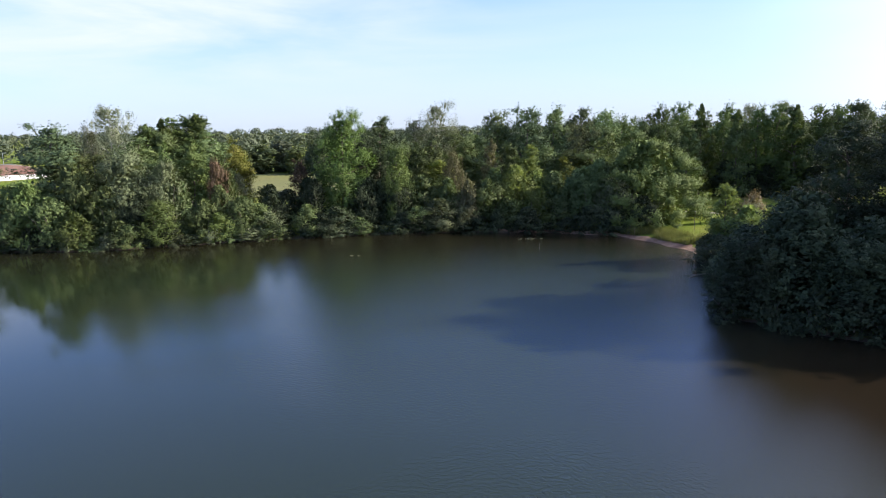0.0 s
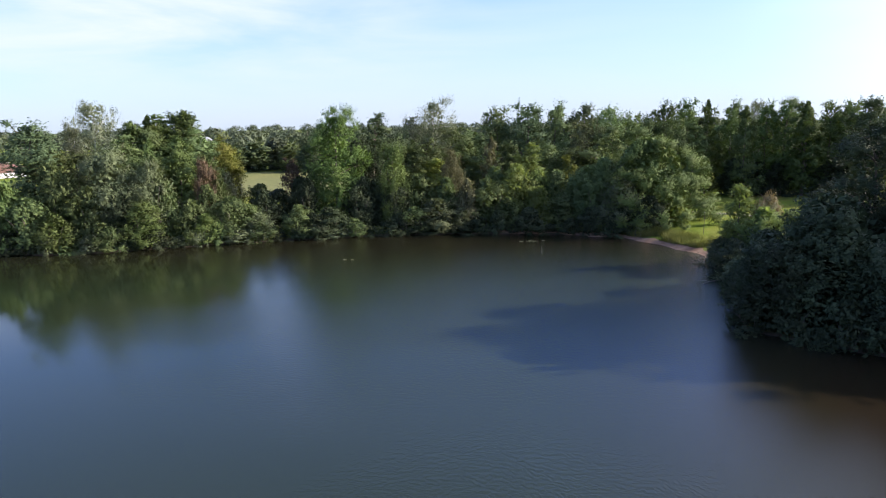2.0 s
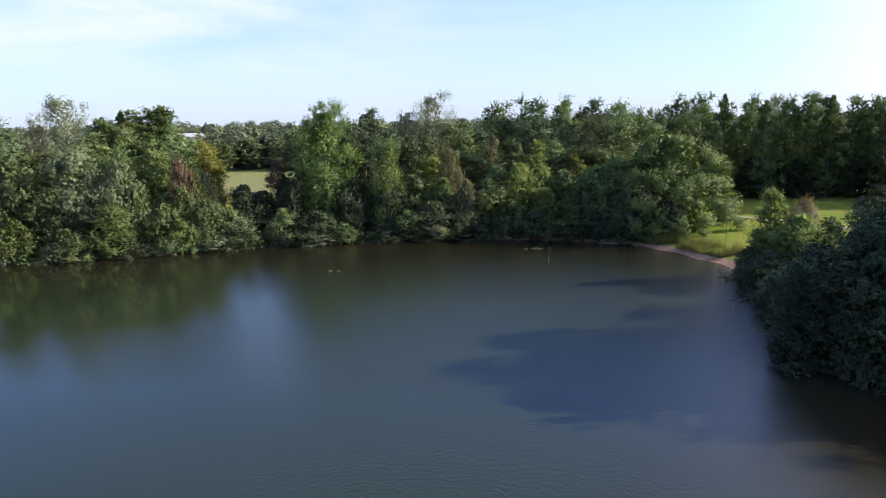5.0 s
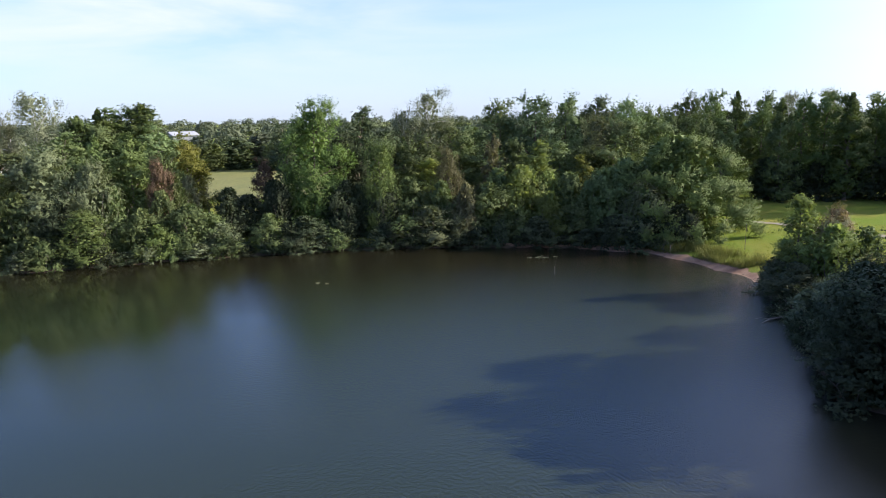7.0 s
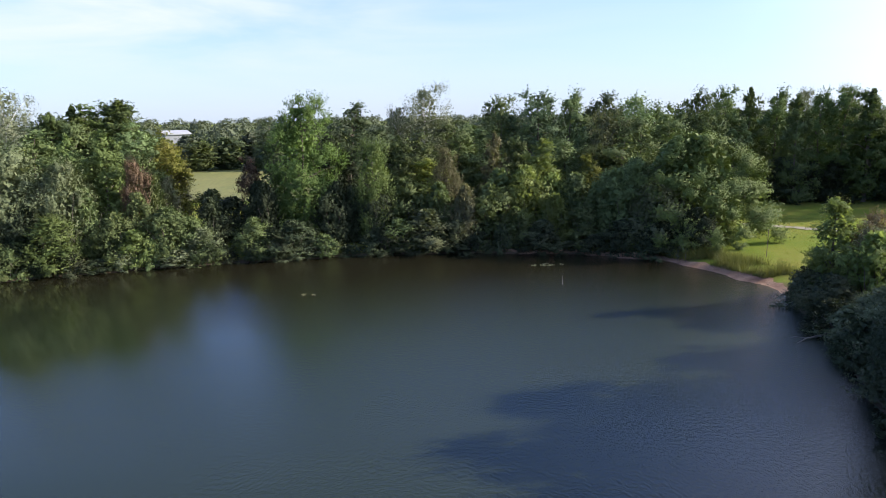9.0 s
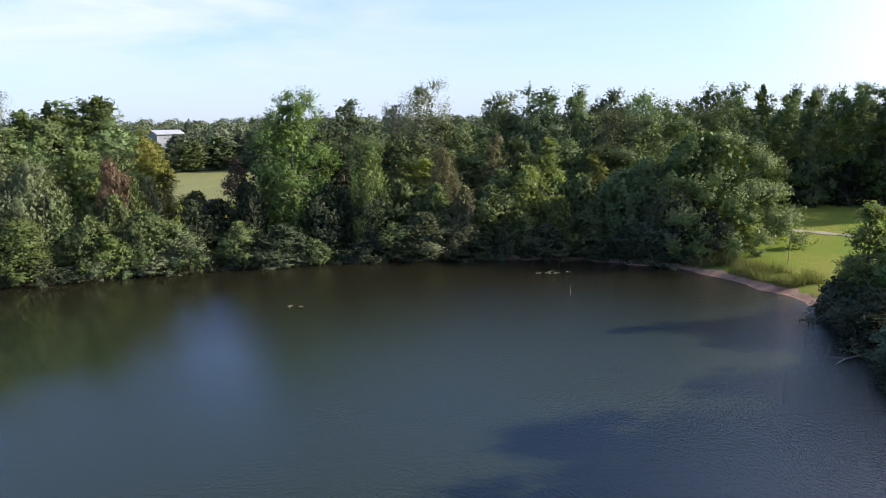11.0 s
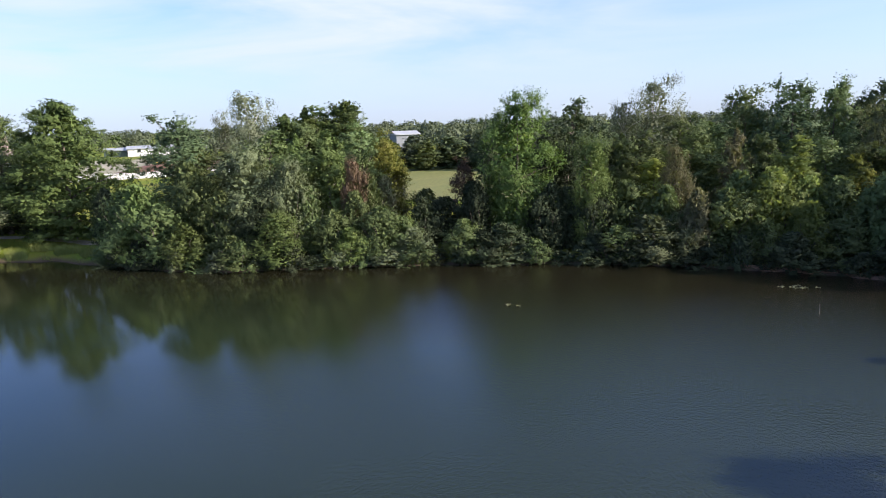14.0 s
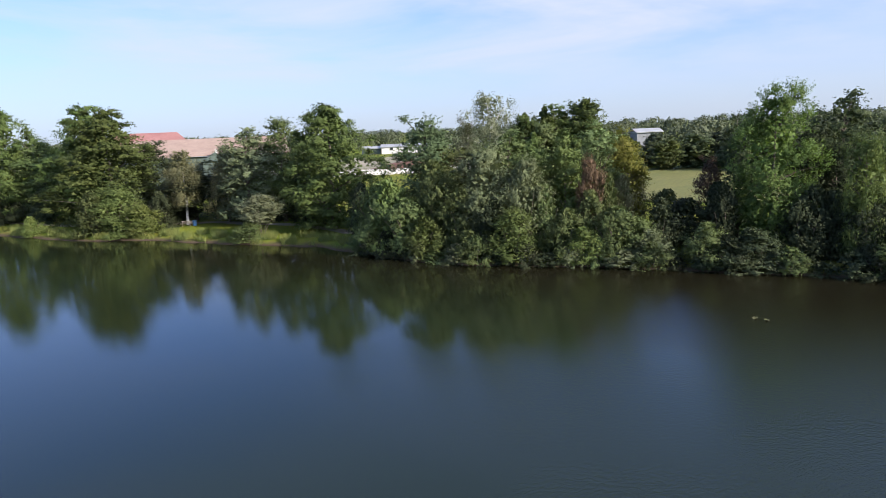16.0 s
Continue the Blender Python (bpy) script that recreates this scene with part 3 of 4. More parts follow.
def prototype(shape, seed):
    key = (shape, seed)
    if key not in PROTO:
        rng = np.random.default_rng(1000 + 37 * seed + sum(map(ord, shape)))
        quads, tops = crown_quads(shape, rng)
        mid = quads.mean(1)
        wide, high = 2 * np.percentile(np.hypot(mid[:, 0], mid[:, 1]), 96.5), np.percentile(mid[:, 2], 99.8)
        PROTO[key] = (blade_mesh(shape + "_crown", quads, LEAF["bush"]), trunk_mesh(shape, tops, rng, BARK), wide, high)
    return PROTO[key]


def plant(shape, colour, x, y, h, w, where="on the lake bank", white=False, sink=0.0, clear=0.0):
    """A tree or bush of that height and width whose foot stands on the ground at x, y."""
    COUNT[0] += 1
    k = COUNT[0]
    crown_me, trunk_me, W, H = prototype(shape, k % (4 if shape == "dome" else 3))
    small = h < 7.5 or shape in ("dome", "spray", "thicket", "brake", "fringe", "mound")
    root = thing("bush" if small else "tree", LOOK[colour] + " " + where, "bush" if small else "tree", "plants round the lake")
    turn = (k * 137.5) % 360
    root.matrix_basis = pose(x, y, land_at(x, y) - sink, 0, 0, turn) @ Matrix.Diagonal((w / W, w / W, h / H, 1))
    crown, trunk = part("crown", crown_me, root), part("trunk", trunk_me, root)
    if clear:
        crown.matrix_basis = pose(0, 0, clear * H / h) @ Matrix.Diagonal((1, 1, 1 - clear / h, 1))
    crown.material_slots[0].link = "OBJECT"
    crown.material_slots[0].material = LEAF[colour]
    if white or colour == "birch":
        trunk.material_slots[0].link = "OBJECT"
        trunk.material_slots[0].material = WHITE_BARK
        if white:
            stem = tube([(0, 0, -0.3), (0.06, 0.02, 1.6), (0.0, 0.1, 3.6), (0.1, 0.0, h * 0.7)], [0.27, 0.23, 0.19, 0.06], 9)
            trunk.data = mesh_of("trunk", *stem, WHITE_BARK, True)
            trunk.matrix_basis = Matrix.Diagonal((W / w, W / w, H / h, 1))
    return root


plant("dome", "fresh", -120.2, 78.6, 3.2, 4.2)
plant("dome", "bush", -106.3, 82.1, 6.9, 6.6)
plant("spray", "sallow", -104.2, 84.9, 7.6, 8.3)
plant("dome", "fresh", -99.2, 86.0, 4.7, 6.5)
plant("dome", "sallow", -101.5, 83.8, 2.4, 5.2)
plant("dome", "dark", -100.4, 89.9, 6.0, 5.4)
plant("spray", "pale", -77.9, 91.8, 6.2, 7.0, clear=1.9)
plant("dome", "bush", -78.0, 89.5, 2.8, 4.7)
plant("weep", "olive", -94.5, 98.6, 11.8, 7.3)
plant("round", "dark", -103.0, 98.0, 8.7, 13.6)
plant("spread", "beech", -115.1, 90.2, 19.3, 21.9)
plant("spread", "beech", -142.7, 83.7, 21.0, 18.0)
plant("round", "bush", -138.6, 89.1, 15.1, 13.2)
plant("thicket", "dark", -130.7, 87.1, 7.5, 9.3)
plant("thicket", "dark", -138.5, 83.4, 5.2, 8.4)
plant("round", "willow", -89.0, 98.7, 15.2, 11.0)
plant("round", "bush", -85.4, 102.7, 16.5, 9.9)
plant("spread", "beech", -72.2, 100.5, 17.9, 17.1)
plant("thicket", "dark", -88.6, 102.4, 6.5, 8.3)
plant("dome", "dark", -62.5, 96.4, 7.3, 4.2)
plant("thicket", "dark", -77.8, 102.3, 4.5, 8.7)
plant("dome", "sallow", -54.0, 92.3, 8.2, 6.9)
plant("dome", "sallow", -54.7, 90.4, 4.1, 4.4)
plant("dome", "bush", -48.6, 94.2, 10.3, 6.4)
plant("dome", "sallow", -46.9, 90.4, 4.5, 6.4)
plant("dome", "bush", -43.7, 92.8, 7.3, 6.4)
plant("spray", "grey", -42.0, 95.5, 12.7, 8.4)
plant("spray", "grey", -36.8, 95.5, 10.8, 6.2)
plant("spray", "sallow", -36.8, 92.5, 5.9, 6.6)
plant("dome", "bush", -41.2, 90.6, 3.2, 4.9)
plant("round", "alder", -54.4, 100.4, 15.5, 10.4)
plant("airy", "birch", -49.0, 107.6, 18.0, 8.8)
plant("airy", "birch", -50.6, 104.7, 15.1, 4.5)
plant("round", "beech", -41.8, 112.7, 15.9, 10.7)
plant("round", "beech", -39.4, 115.5, 16.2, 10.3)
plant("cone", "beech", -43.7, 107.6, 14.8, 7.4)
plant("cone", "sallow", -34.4, 100.4, 13.1, 6.8)
plant("cone", "sallow", -38.2, 100.1, 12.6, 5.4)
plant("round", "lime", -30.4, 108.0, 13.0, 6.2)
plant("spray", "red", -30.7, 99.1, 10.7, 3.7)
plant("dome", "bush", -29.2, 100.1, 8.3, 4.9)
plant("dome", "bush", -31.5, 95.2, 5.3, 5.4)
plant("dome", "fresh", -29.6, 94.7, 3.8, 4.7)
plant("dome", "bush", -26.7, 96.6, 5.6, 5.5)
plant("dome", "grey", -23.3, 97.0, 3.4, 5.4)
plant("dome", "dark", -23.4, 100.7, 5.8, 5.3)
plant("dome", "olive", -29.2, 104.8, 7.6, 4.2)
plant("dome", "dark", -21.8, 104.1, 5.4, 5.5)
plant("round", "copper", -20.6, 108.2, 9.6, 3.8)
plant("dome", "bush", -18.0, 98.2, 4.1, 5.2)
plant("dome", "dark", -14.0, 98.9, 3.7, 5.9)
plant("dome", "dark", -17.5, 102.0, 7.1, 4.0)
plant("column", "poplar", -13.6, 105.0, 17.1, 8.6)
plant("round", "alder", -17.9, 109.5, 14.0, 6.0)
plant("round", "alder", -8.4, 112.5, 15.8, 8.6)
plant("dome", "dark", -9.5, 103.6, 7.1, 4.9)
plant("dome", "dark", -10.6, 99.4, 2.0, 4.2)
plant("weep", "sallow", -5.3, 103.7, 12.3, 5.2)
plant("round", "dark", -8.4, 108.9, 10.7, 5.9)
plant("airy", "birch", 0.8, 117.5, 18.2, 8.3)
plant("airy", "birch", -2.7, 117.4, 15.6, 5.4)
plant("cone", "bush", -2.6, 111.4, 11.4, 6.7)
plant("round", "bush", -0.6, 112.5, 12.0, 8.3)
plant("cone", "lime", 1.0, 107.5, 9.2, 8.0)
plant("weep", "olive", 3.1, 105.5, 10.9, 4.1)
plant("round", "bush", 4.9, 114.5, 11.4, 8.1)
plant("dome", "grey", 1.0, 101.0, 4.3, 7.1)
plant("dome", "bush", -2.3, 100.6, 3.5, 4.7)
plant("dome", "olive", 5.3, 101.9, 6.7, 4.8)
plant("dome", "grey", 4.3, 100.5, 3.2, 4.1)
plant("cone", "olive", 9.2, 108.1, 11.9, 4.9)
plant("cone", "bush", 12.5, 111.8, 11.3, 4.7)
plant("cone", "fresh", 15.0, 108.3, 11.1, 7.4)
plant("thicket", "fresh", 12.6, 104.7, 8.2, 8.1)
plant("dome", "fresh", 15.4, 101.2, 5.6, 4.8)
plant("dome", "bush", 8.1, 102.7, 6.7, 6.1)
plant("dome", "bush", 10.9, 100.9, 4.3, 5.3)
plant("dome", "bush", 18.6, 100.5, 4.4, 6.5)
plant("cone", "lime", 20.5, 107.2, 9.3, 4.8)
plant("dome", "bush", 18.4, 104.9, 7.4, 5.6)
plant("dome", "dark", 13.7, 99.9, 3.0, 6.4)
plant("peak", "oak", 11.6, 123.0, 16.4, 9.4)
plant("peak", "alder", 16.3, 120.3, 17.1, 9.1)
plant("peak", "oak", 21.3, 122.4, 17.1, 8.4)
plant("peak", "alder", 26.4, 123.7, 16.5, 9.0)
plant("peak", "oak", 29.7, 120.2, 16.1, 7.7)
plant("peak", "oak", 33.3, 123.0, 15.0, 8.0)
plant("weep", "grey", 24.4, 113.9, 14.6, 6.7)
plant("round", "bush", 28.8, 113.9, 13.3, 8.1)
plant("round", "bush", 33.2, 116.4, 14.5, 7.4)
plant("dome", "bush", 22.0, 99.8, 8.2, 7.0)
plant("thicket", "willow", 26.0, 97.7, 6.9, 8.0)
plant("dome", "bush", 24.7, 99.0, 8.5, 5.2)
plant("dome", "dark", 29.0, 97.9, 4.4, 6.9)
plant("dome", "dark", 22.0, 97.5, 3.1, 6.2)
plant("round", "bush", -51.9, 100.7, 12.6, 9.4)
plant("round", "bush", -43.6, 103.3, 13.3, 9.1)
plant("round", "oak", -41.7, 108.5, 13.9, 8.4)
plant("round", "oak", -34.8, 110.7, 13.9, 8.7)
plant("round", "bush", -31.8, 104.3, 10.8, 6.0)
plant("round", "dark", -11.0, 109.3, 12.6, 6.3)
plant("round", "alder", -5.0, 116.3, 12.7, 8.7)
plant("round", "bush", 4.0, 117.5, 13.3, 8.8)
plant("peak", "bush", 7.4, 119.3, 12.2, 8.1)
plant("round", "bush", 8.3, 113.2, 10.8, 7.5)
plant("round", "bush", 18.5, 111.8, 11.0, 7.9)
plant("round", "bush", 22.1, 109.6, 10.2, 7.7)
plant("round", "bush", 25.0, 109.3, 11.3, 7.7)
plant("dome", "bush", 9.6, 106.1, 7.8, 7.0)
plant("dome", "bush", 20.4, 101.6, 6.6, 6.0)
plant("dome", "bush", -1.8, 104.5, 7.3, 6.5)
# dark domes: shade below the taller trees, put in as leaf colour
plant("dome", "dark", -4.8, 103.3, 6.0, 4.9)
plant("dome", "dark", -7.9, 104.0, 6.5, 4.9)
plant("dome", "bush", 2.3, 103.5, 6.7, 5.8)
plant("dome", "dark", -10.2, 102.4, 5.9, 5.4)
plant("dome", "fresh", 15.9, 105.1, 7.4, 5.6)
plant("dome", "bush", -35.0, 96.1, 7.4, 6.2)
plant("dome", "dark", -39.9, 93.3, 6.4, 5.6)
plant("dome", "bush", -24.6, 97.4, 4.4, 4.6)
plant("dome", "bush", -50.5, 91.3, 6.4, 6.6)
# undergrowth below the western trees, their shade put into the leaf colour
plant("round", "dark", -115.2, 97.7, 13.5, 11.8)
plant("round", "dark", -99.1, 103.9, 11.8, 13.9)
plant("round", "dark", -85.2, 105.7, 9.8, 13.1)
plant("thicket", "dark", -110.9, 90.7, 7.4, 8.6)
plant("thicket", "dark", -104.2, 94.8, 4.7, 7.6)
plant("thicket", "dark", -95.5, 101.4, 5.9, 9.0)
# low growth before the mound, coloured dark as if shaded
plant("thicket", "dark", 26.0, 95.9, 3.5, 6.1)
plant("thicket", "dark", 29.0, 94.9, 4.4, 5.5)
plant("dome", "fresh", 33.8, 97.7, 2.7, 4.3)
plant("dome", "bush", 40.0, 103.6, 2.1, 4.3)
plant("spray", "olive", -30.0, 110.0, 8.0, 4.2)
plant("dome", "bush", -25.6, 108.9, 5.6, 5.5)
plant("dome", "dark", -19.4, 106.8, 6.7, 5.1)
plant("dome", "bush", -30.2, 97.9, 6.8, 5.8)
plant("thicket", "bush", -56.3, 93.1, 8.0, 8.3)
plant("cone", "beech", -37.8, 112.9, 16.4, 10.2)
plant("cone", "beech", -42.3, 110.4, 15.3, 8.4)
plant("mound", "holt", 30.7, 101.0, 11.8, 19.3)
plant("dome", "bush", 24.3, 100.7, 9.2, 7.1)
plant("spread", "beech", -123.4, 91.0, 20.3, 16.6)
plant("peak", "beech", 42.0, 129.1, 16.6, 7.5)
plant("peak", "beech", 47.1, 131.2, 16.9, 7.6)
plant("cone", "beech", 49.4, 127.9, 16.1, 7.0)
plant("peak", "beech", 54.5, 129.8, 16.4, 7.5)
plant("cone", "bush", 53.7, 122.3, 15.3, 6.2)
plant("airy", "birch", 60.5, 133.4, 16.3, 5.2)
plant("peak", "beech", 58.6, 125.2, 16.0, 7.2)
plant("peak", "beech", 61.2, 123.6, 16.2, 7.1)
plant("airy", "birch", 66.5, 132.1, 16.7, 4.7)
plant("cone", "beech", 62.9, 120.1, 15.5, 7.6)
plant("peak", "bush", 38.4, 128.3, 14.7, 6.6)
plant("peak", "bush", 41.5, 123.8, 13.9, 6.3)
plant("cone", "bush", 45.3, 123.3, 13.0, 6.3)
plant("peak", "beech", 67.8, 121.6, 15.5, 7.7)
plant("peak", "beech", 71.6, 121.3, 15.7, 7.7)
plant("peak", "beech", 75.7, 120.6, 15.2, 8.4)
plant("peak", "beech", 79.7, 119.8, 15.4, 8.4)
plant("round", "alder", 70.0, 114.5, 16.0, 8.0)
plant("coarse", "alder", 78.0, 111.0, 16.0, 8.5)
# foot of the wood: dark leaf colour painted in for its shade
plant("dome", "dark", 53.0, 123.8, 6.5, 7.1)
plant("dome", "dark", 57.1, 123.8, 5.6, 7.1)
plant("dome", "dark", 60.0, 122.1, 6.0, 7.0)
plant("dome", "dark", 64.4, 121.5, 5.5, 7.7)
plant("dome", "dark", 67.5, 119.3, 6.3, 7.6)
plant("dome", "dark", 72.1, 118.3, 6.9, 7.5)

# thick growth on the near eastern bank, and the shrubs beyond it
# its unlit side is painted in through the dark leaf colour
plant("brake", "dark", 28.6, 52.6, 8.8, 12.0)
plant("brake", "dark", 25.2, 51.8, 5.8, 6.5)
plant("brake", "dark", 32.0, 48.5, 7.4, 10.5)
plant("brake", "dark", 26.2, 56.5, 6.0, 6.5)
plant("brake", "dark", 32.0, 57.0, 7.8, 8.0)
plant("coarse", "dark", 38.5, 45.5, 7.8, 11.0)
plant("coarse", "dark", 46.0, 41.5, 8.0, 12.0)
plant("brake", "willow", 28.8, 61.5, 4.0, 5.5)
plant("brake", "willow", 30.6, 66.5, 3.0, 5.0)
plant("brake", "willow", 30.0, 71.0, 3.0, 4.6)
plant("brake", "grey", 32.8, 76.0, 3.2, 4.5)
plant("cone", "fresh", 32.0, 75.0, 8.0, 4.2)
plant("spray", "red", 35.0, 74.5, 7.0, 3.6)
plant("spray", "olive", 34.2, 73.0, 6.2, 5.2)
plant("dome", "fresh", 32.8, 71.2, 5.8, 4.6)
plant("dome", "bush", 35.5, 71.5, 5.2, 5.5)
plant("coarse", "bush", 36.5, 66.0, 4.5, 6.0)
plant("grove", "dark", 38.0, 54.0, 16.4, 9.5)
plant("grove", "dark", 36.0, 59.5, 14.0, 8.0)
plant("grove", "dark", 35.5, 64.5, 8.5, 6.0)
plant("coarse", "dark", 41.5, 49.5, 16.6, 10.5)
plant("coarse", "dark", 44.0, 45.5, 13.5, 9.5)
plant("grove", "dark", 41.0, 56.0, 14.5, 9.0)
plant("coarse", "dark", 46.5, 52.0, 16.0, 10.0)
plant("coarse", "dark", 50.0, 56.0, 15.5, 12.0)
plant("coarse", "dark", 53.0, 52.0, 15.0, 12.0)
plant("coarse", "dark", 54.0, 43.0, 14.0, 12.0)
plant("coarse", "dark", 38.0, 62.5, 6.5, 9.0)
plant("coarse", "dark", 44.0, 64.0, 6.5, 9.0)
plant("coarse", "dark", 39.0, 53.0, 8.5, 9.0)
for i in range(8):
    u = i / 7
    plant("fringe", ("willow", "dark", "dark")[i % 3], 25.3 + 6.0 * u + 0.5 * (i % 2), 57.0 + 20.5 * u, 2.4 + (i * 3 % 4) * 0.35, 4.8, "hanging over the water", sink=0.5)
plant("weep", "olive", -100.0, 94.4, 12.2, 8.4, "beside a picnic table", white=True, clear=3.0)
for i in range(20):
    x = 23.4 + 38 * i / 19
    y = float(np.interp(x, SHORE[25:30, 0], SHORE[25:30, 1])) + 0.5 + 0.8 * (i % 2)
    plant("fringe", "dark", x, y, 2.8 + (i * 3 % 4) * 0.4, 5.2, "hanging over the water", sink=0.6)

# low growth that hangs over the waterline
# mostly the dark leaf, painting in the shade at the bank's foot
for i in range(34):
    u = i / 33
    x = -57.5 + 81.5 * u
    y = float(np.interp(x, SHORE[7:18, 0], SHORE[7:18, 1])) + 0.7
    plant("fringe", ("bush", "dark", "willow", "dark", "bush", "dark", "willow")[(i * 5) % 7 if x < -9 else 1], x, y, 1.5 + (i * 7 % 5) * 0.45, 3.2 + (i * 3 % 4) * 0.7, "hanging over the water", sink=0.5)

# trees beyond the bank and across the fields
for i in range(30):
    x = -78 + i * 5.2
    plant("coarse", ("alder", "far", "bush")[i % 3], x, 190 + 5 * math.sin(i * 2.1) - (8 if x > 0 else 0), ((6.6 if -68 < x < -57 else 7.0) if x < -15 else 9.0) + (i * 7 % 5) * 0.4, 9.5, "by the field")
for i in range(14):
    plant("coarse", ("oak", "dark")[i % 2], 28 + i * 5.0, 139 + 3 * math.sin(i * 1.7), 12.0 + (i * 3 % 4) * 0.6, 9.0, "in the wood")
for i in range(26):
    a = -0.5 - i * 0.115
    plant("coarse", ("oak", "bush", "dark")[i % 3], -75 + 172 * math.cos(a) * (1 if a > -1.57 else 1.06), -10 + 98 * math.sin(a) - 4 * (i % 2), 12 + (i * 7 % 5), 12, "across the water")


def far_woods():
    """Woods on the skyline: many lumpy crowns of coarse foliage, one sheet of trees behind another."""
    rng = np.random.default_rng(5)
    blobs = []
    for ring, (dist, high, n) in enumerate(((300, 11.0, 80), (420, 12.5, 100), (600, 14.0, 110), (850, 16.0, 120))):
        for i in range(n):
            a = radians(-88 + 128 * (i + rng.uniform(-0.4, 0.4)) / n)
            d = dist * rng.uniform(0.95, 1.08)
            if ring == 0 and radians(-46) < a < radians(-36):
                continue
            h = high * rng.uniform(0.72, 1.06)
            blobs.append((d * math.sin(a), 20 + d * math.cos(a), h, rng.uniform(6, 10) * (1 + dist / 900)))
    out = []
    for x, y, h, w in blobs:
        z = land_at(x, y)
        m = 320
        e = unit(rng.normal(0, 1, (m, 3)) + np.array([0, 0, 0.4]))
        lump = 1 + 0.22 * np.sin(e[:, :1] * 5 + x) * np.sin(e[:, 1:2] * 6 + y) + 0.1 * rng.normal(0, 1, (m, 1))
        hh = h - 4.6 * 0.5
        p = np.array([x, y, z + hh * 0.5]) + e * lump * np.array([w * 0.5, w * 0.5, hh * 0.5])
        nrm = unit(e + rng.normal(0, 0.45, (m, 3)))
        ax = unit(np.cross(nrm, rng.normal(0, 1, (m, 3))))
        bx = np.cross(nrm, ax)
        l = rng.uniform(0.7, 1.5, (m, 1)) * (0.6 + w / 22)
        out.append(np.stack([p - ax * l * 0.5 + bx * l * 0.42, p - ax * l * 0.5 - bx * l * 0.42, p + ax * l * 0.7], 1))
    ob = new("far_woods", blade_mesh("far_woods", np.concatenate(out), LEAF["far"]))
    tagged(ob, "distant dark green woods along the skyline", "woods", kind="stuff")


far_woods()


# ---- buildings beyond the trees ----
def gabled(name, label, x, y, turn, long, deep, eave, ridge, wall_mat, roof_mat, windows=6, hip=0.0, category="building"):
    """A long building: walls, a pitched or hipped roof of two or four slopes, windows and a door towards the lake."""
    g = land_at(x, y) - 0.2
    root = thing(name, label, category, at=pose(x, y, g, 0, 0, turn))
    e, r, a, b, o = eave - g, ridge - g, long / 2, deep / 2, 0.5
    wv = [(-a, -b, 0), (a, -b, 0), (a, b, 0), (-a, b, 0), (-a, -b, e), (a, -b, e), (a, b, e), (-a, b, e)]
    wf = [(0, 1, 5, 4), (1, 2, 6, 5), (2, 3, 7, 6), (3, 0, 4, 7)]
    if hip == 0:
        wv += [(-a, 0, r - 0.1), (a, 0, r - 0.1)]
        wf += [(4, 7, 8), (5, 9, 6)]
    part("wall", mesh_of("wall", wv, wf, wall_mat), root)
    h = hip * long * 0.5
    rv = []
    for lift in (0.0, 0.22):
        rv += [(-a - o, -b - o, e - 0.15 + lift), (a + o, -b - o, e - 0.15 + lift), (a + o, b + o, e - 0.15 + lift), (-a - o, b + o, e - 0.15 + lift),
               (-a - o + h, 0, r + lift), (a + o - h, 0, r + lift)]
    rf = []
    for k in (0, 6):
        rf += [(k, k + 1, k + 5, k + 4), (k + 2, k + 3, k + 4, k + 5)]
        if hip:
            rf += [(k + 1, k + 2, k + 5), (k + 3, k, k + 4)]
    rf += [(0, 1, 7, 6), (1, 2, 8, 7), (2, 3, 9, 8), (3, 0, 6, 9)]
    part("roof", mesh_of("roof", rv, rf, roof_mat), root)
    part("gutter", mesh_of("gutter", *tube([(-a - o, -b - o - 0.06, e - 0.2), (a + o, -b - o - 0.06, e - 0.2)], [0.08, 0.08], 8), STEEL), root)
    for i in range(windows):
        wx = -a + (i + 0.7) * long / (windows + 0.4)
        fr = block("window", WALLWHITE, (1.6, 0.12, 1.5), (wx, -b - 0.02, max(1.0, e * 0.5)), root, bevel=0.01)
        block("pane", GLASS, (1.4, 0.06, 1.3), (0, -0.05, 0.1), fr, bevel=0.005)
    if windows:
        block("door", GLASS, (1.2, 0.12, 2.1), (a - 1.2, -b - 0.02, 0.2), root, bevel=0.01)
    return root


YARD = rough_surface("yard_gravel", (0.20, 0.20, 0.11), (0.36, 0.31, 0.22), 0.06, 0.95, 0.4, 12.0)
draped("yard_ground", YARD, [(-136, 157), (-118, 173), (-98, 190)], [(-200, 232), (-180, 250), (-160, 266)], "pale dusty gravel ground of a works yard", "gravel", 0.05, 6, 12)

hall = gabled("hall", "long building with brown tiled roof and dark green walls", -139.5, 127.5, 55, 34, 15, 11.2, 14.7, GREENWALL, BROWNROOF, 7)
block("chimney", WALLWHITE, (0.7, 0.7, 1.6), (9, -1.5, 11.6), hall, "short white chimney")
red_hall = gabled("hall", "building with hipped red tiled roof and pale walls", -158.0, 123.0, 60, 20, 15, 13.0, 16.6, METALWALL, REDROOF, 5, 0.35)
hall_wall = 11.2 - (land_at(-139.5, 127.5) - 0.2)
block("porch", GREENWALL, (5.4, 3.2, hall_wall - 1.2), (1.0, -8.9, 0), hall, "dark green gabled porch", bevel=0.03)
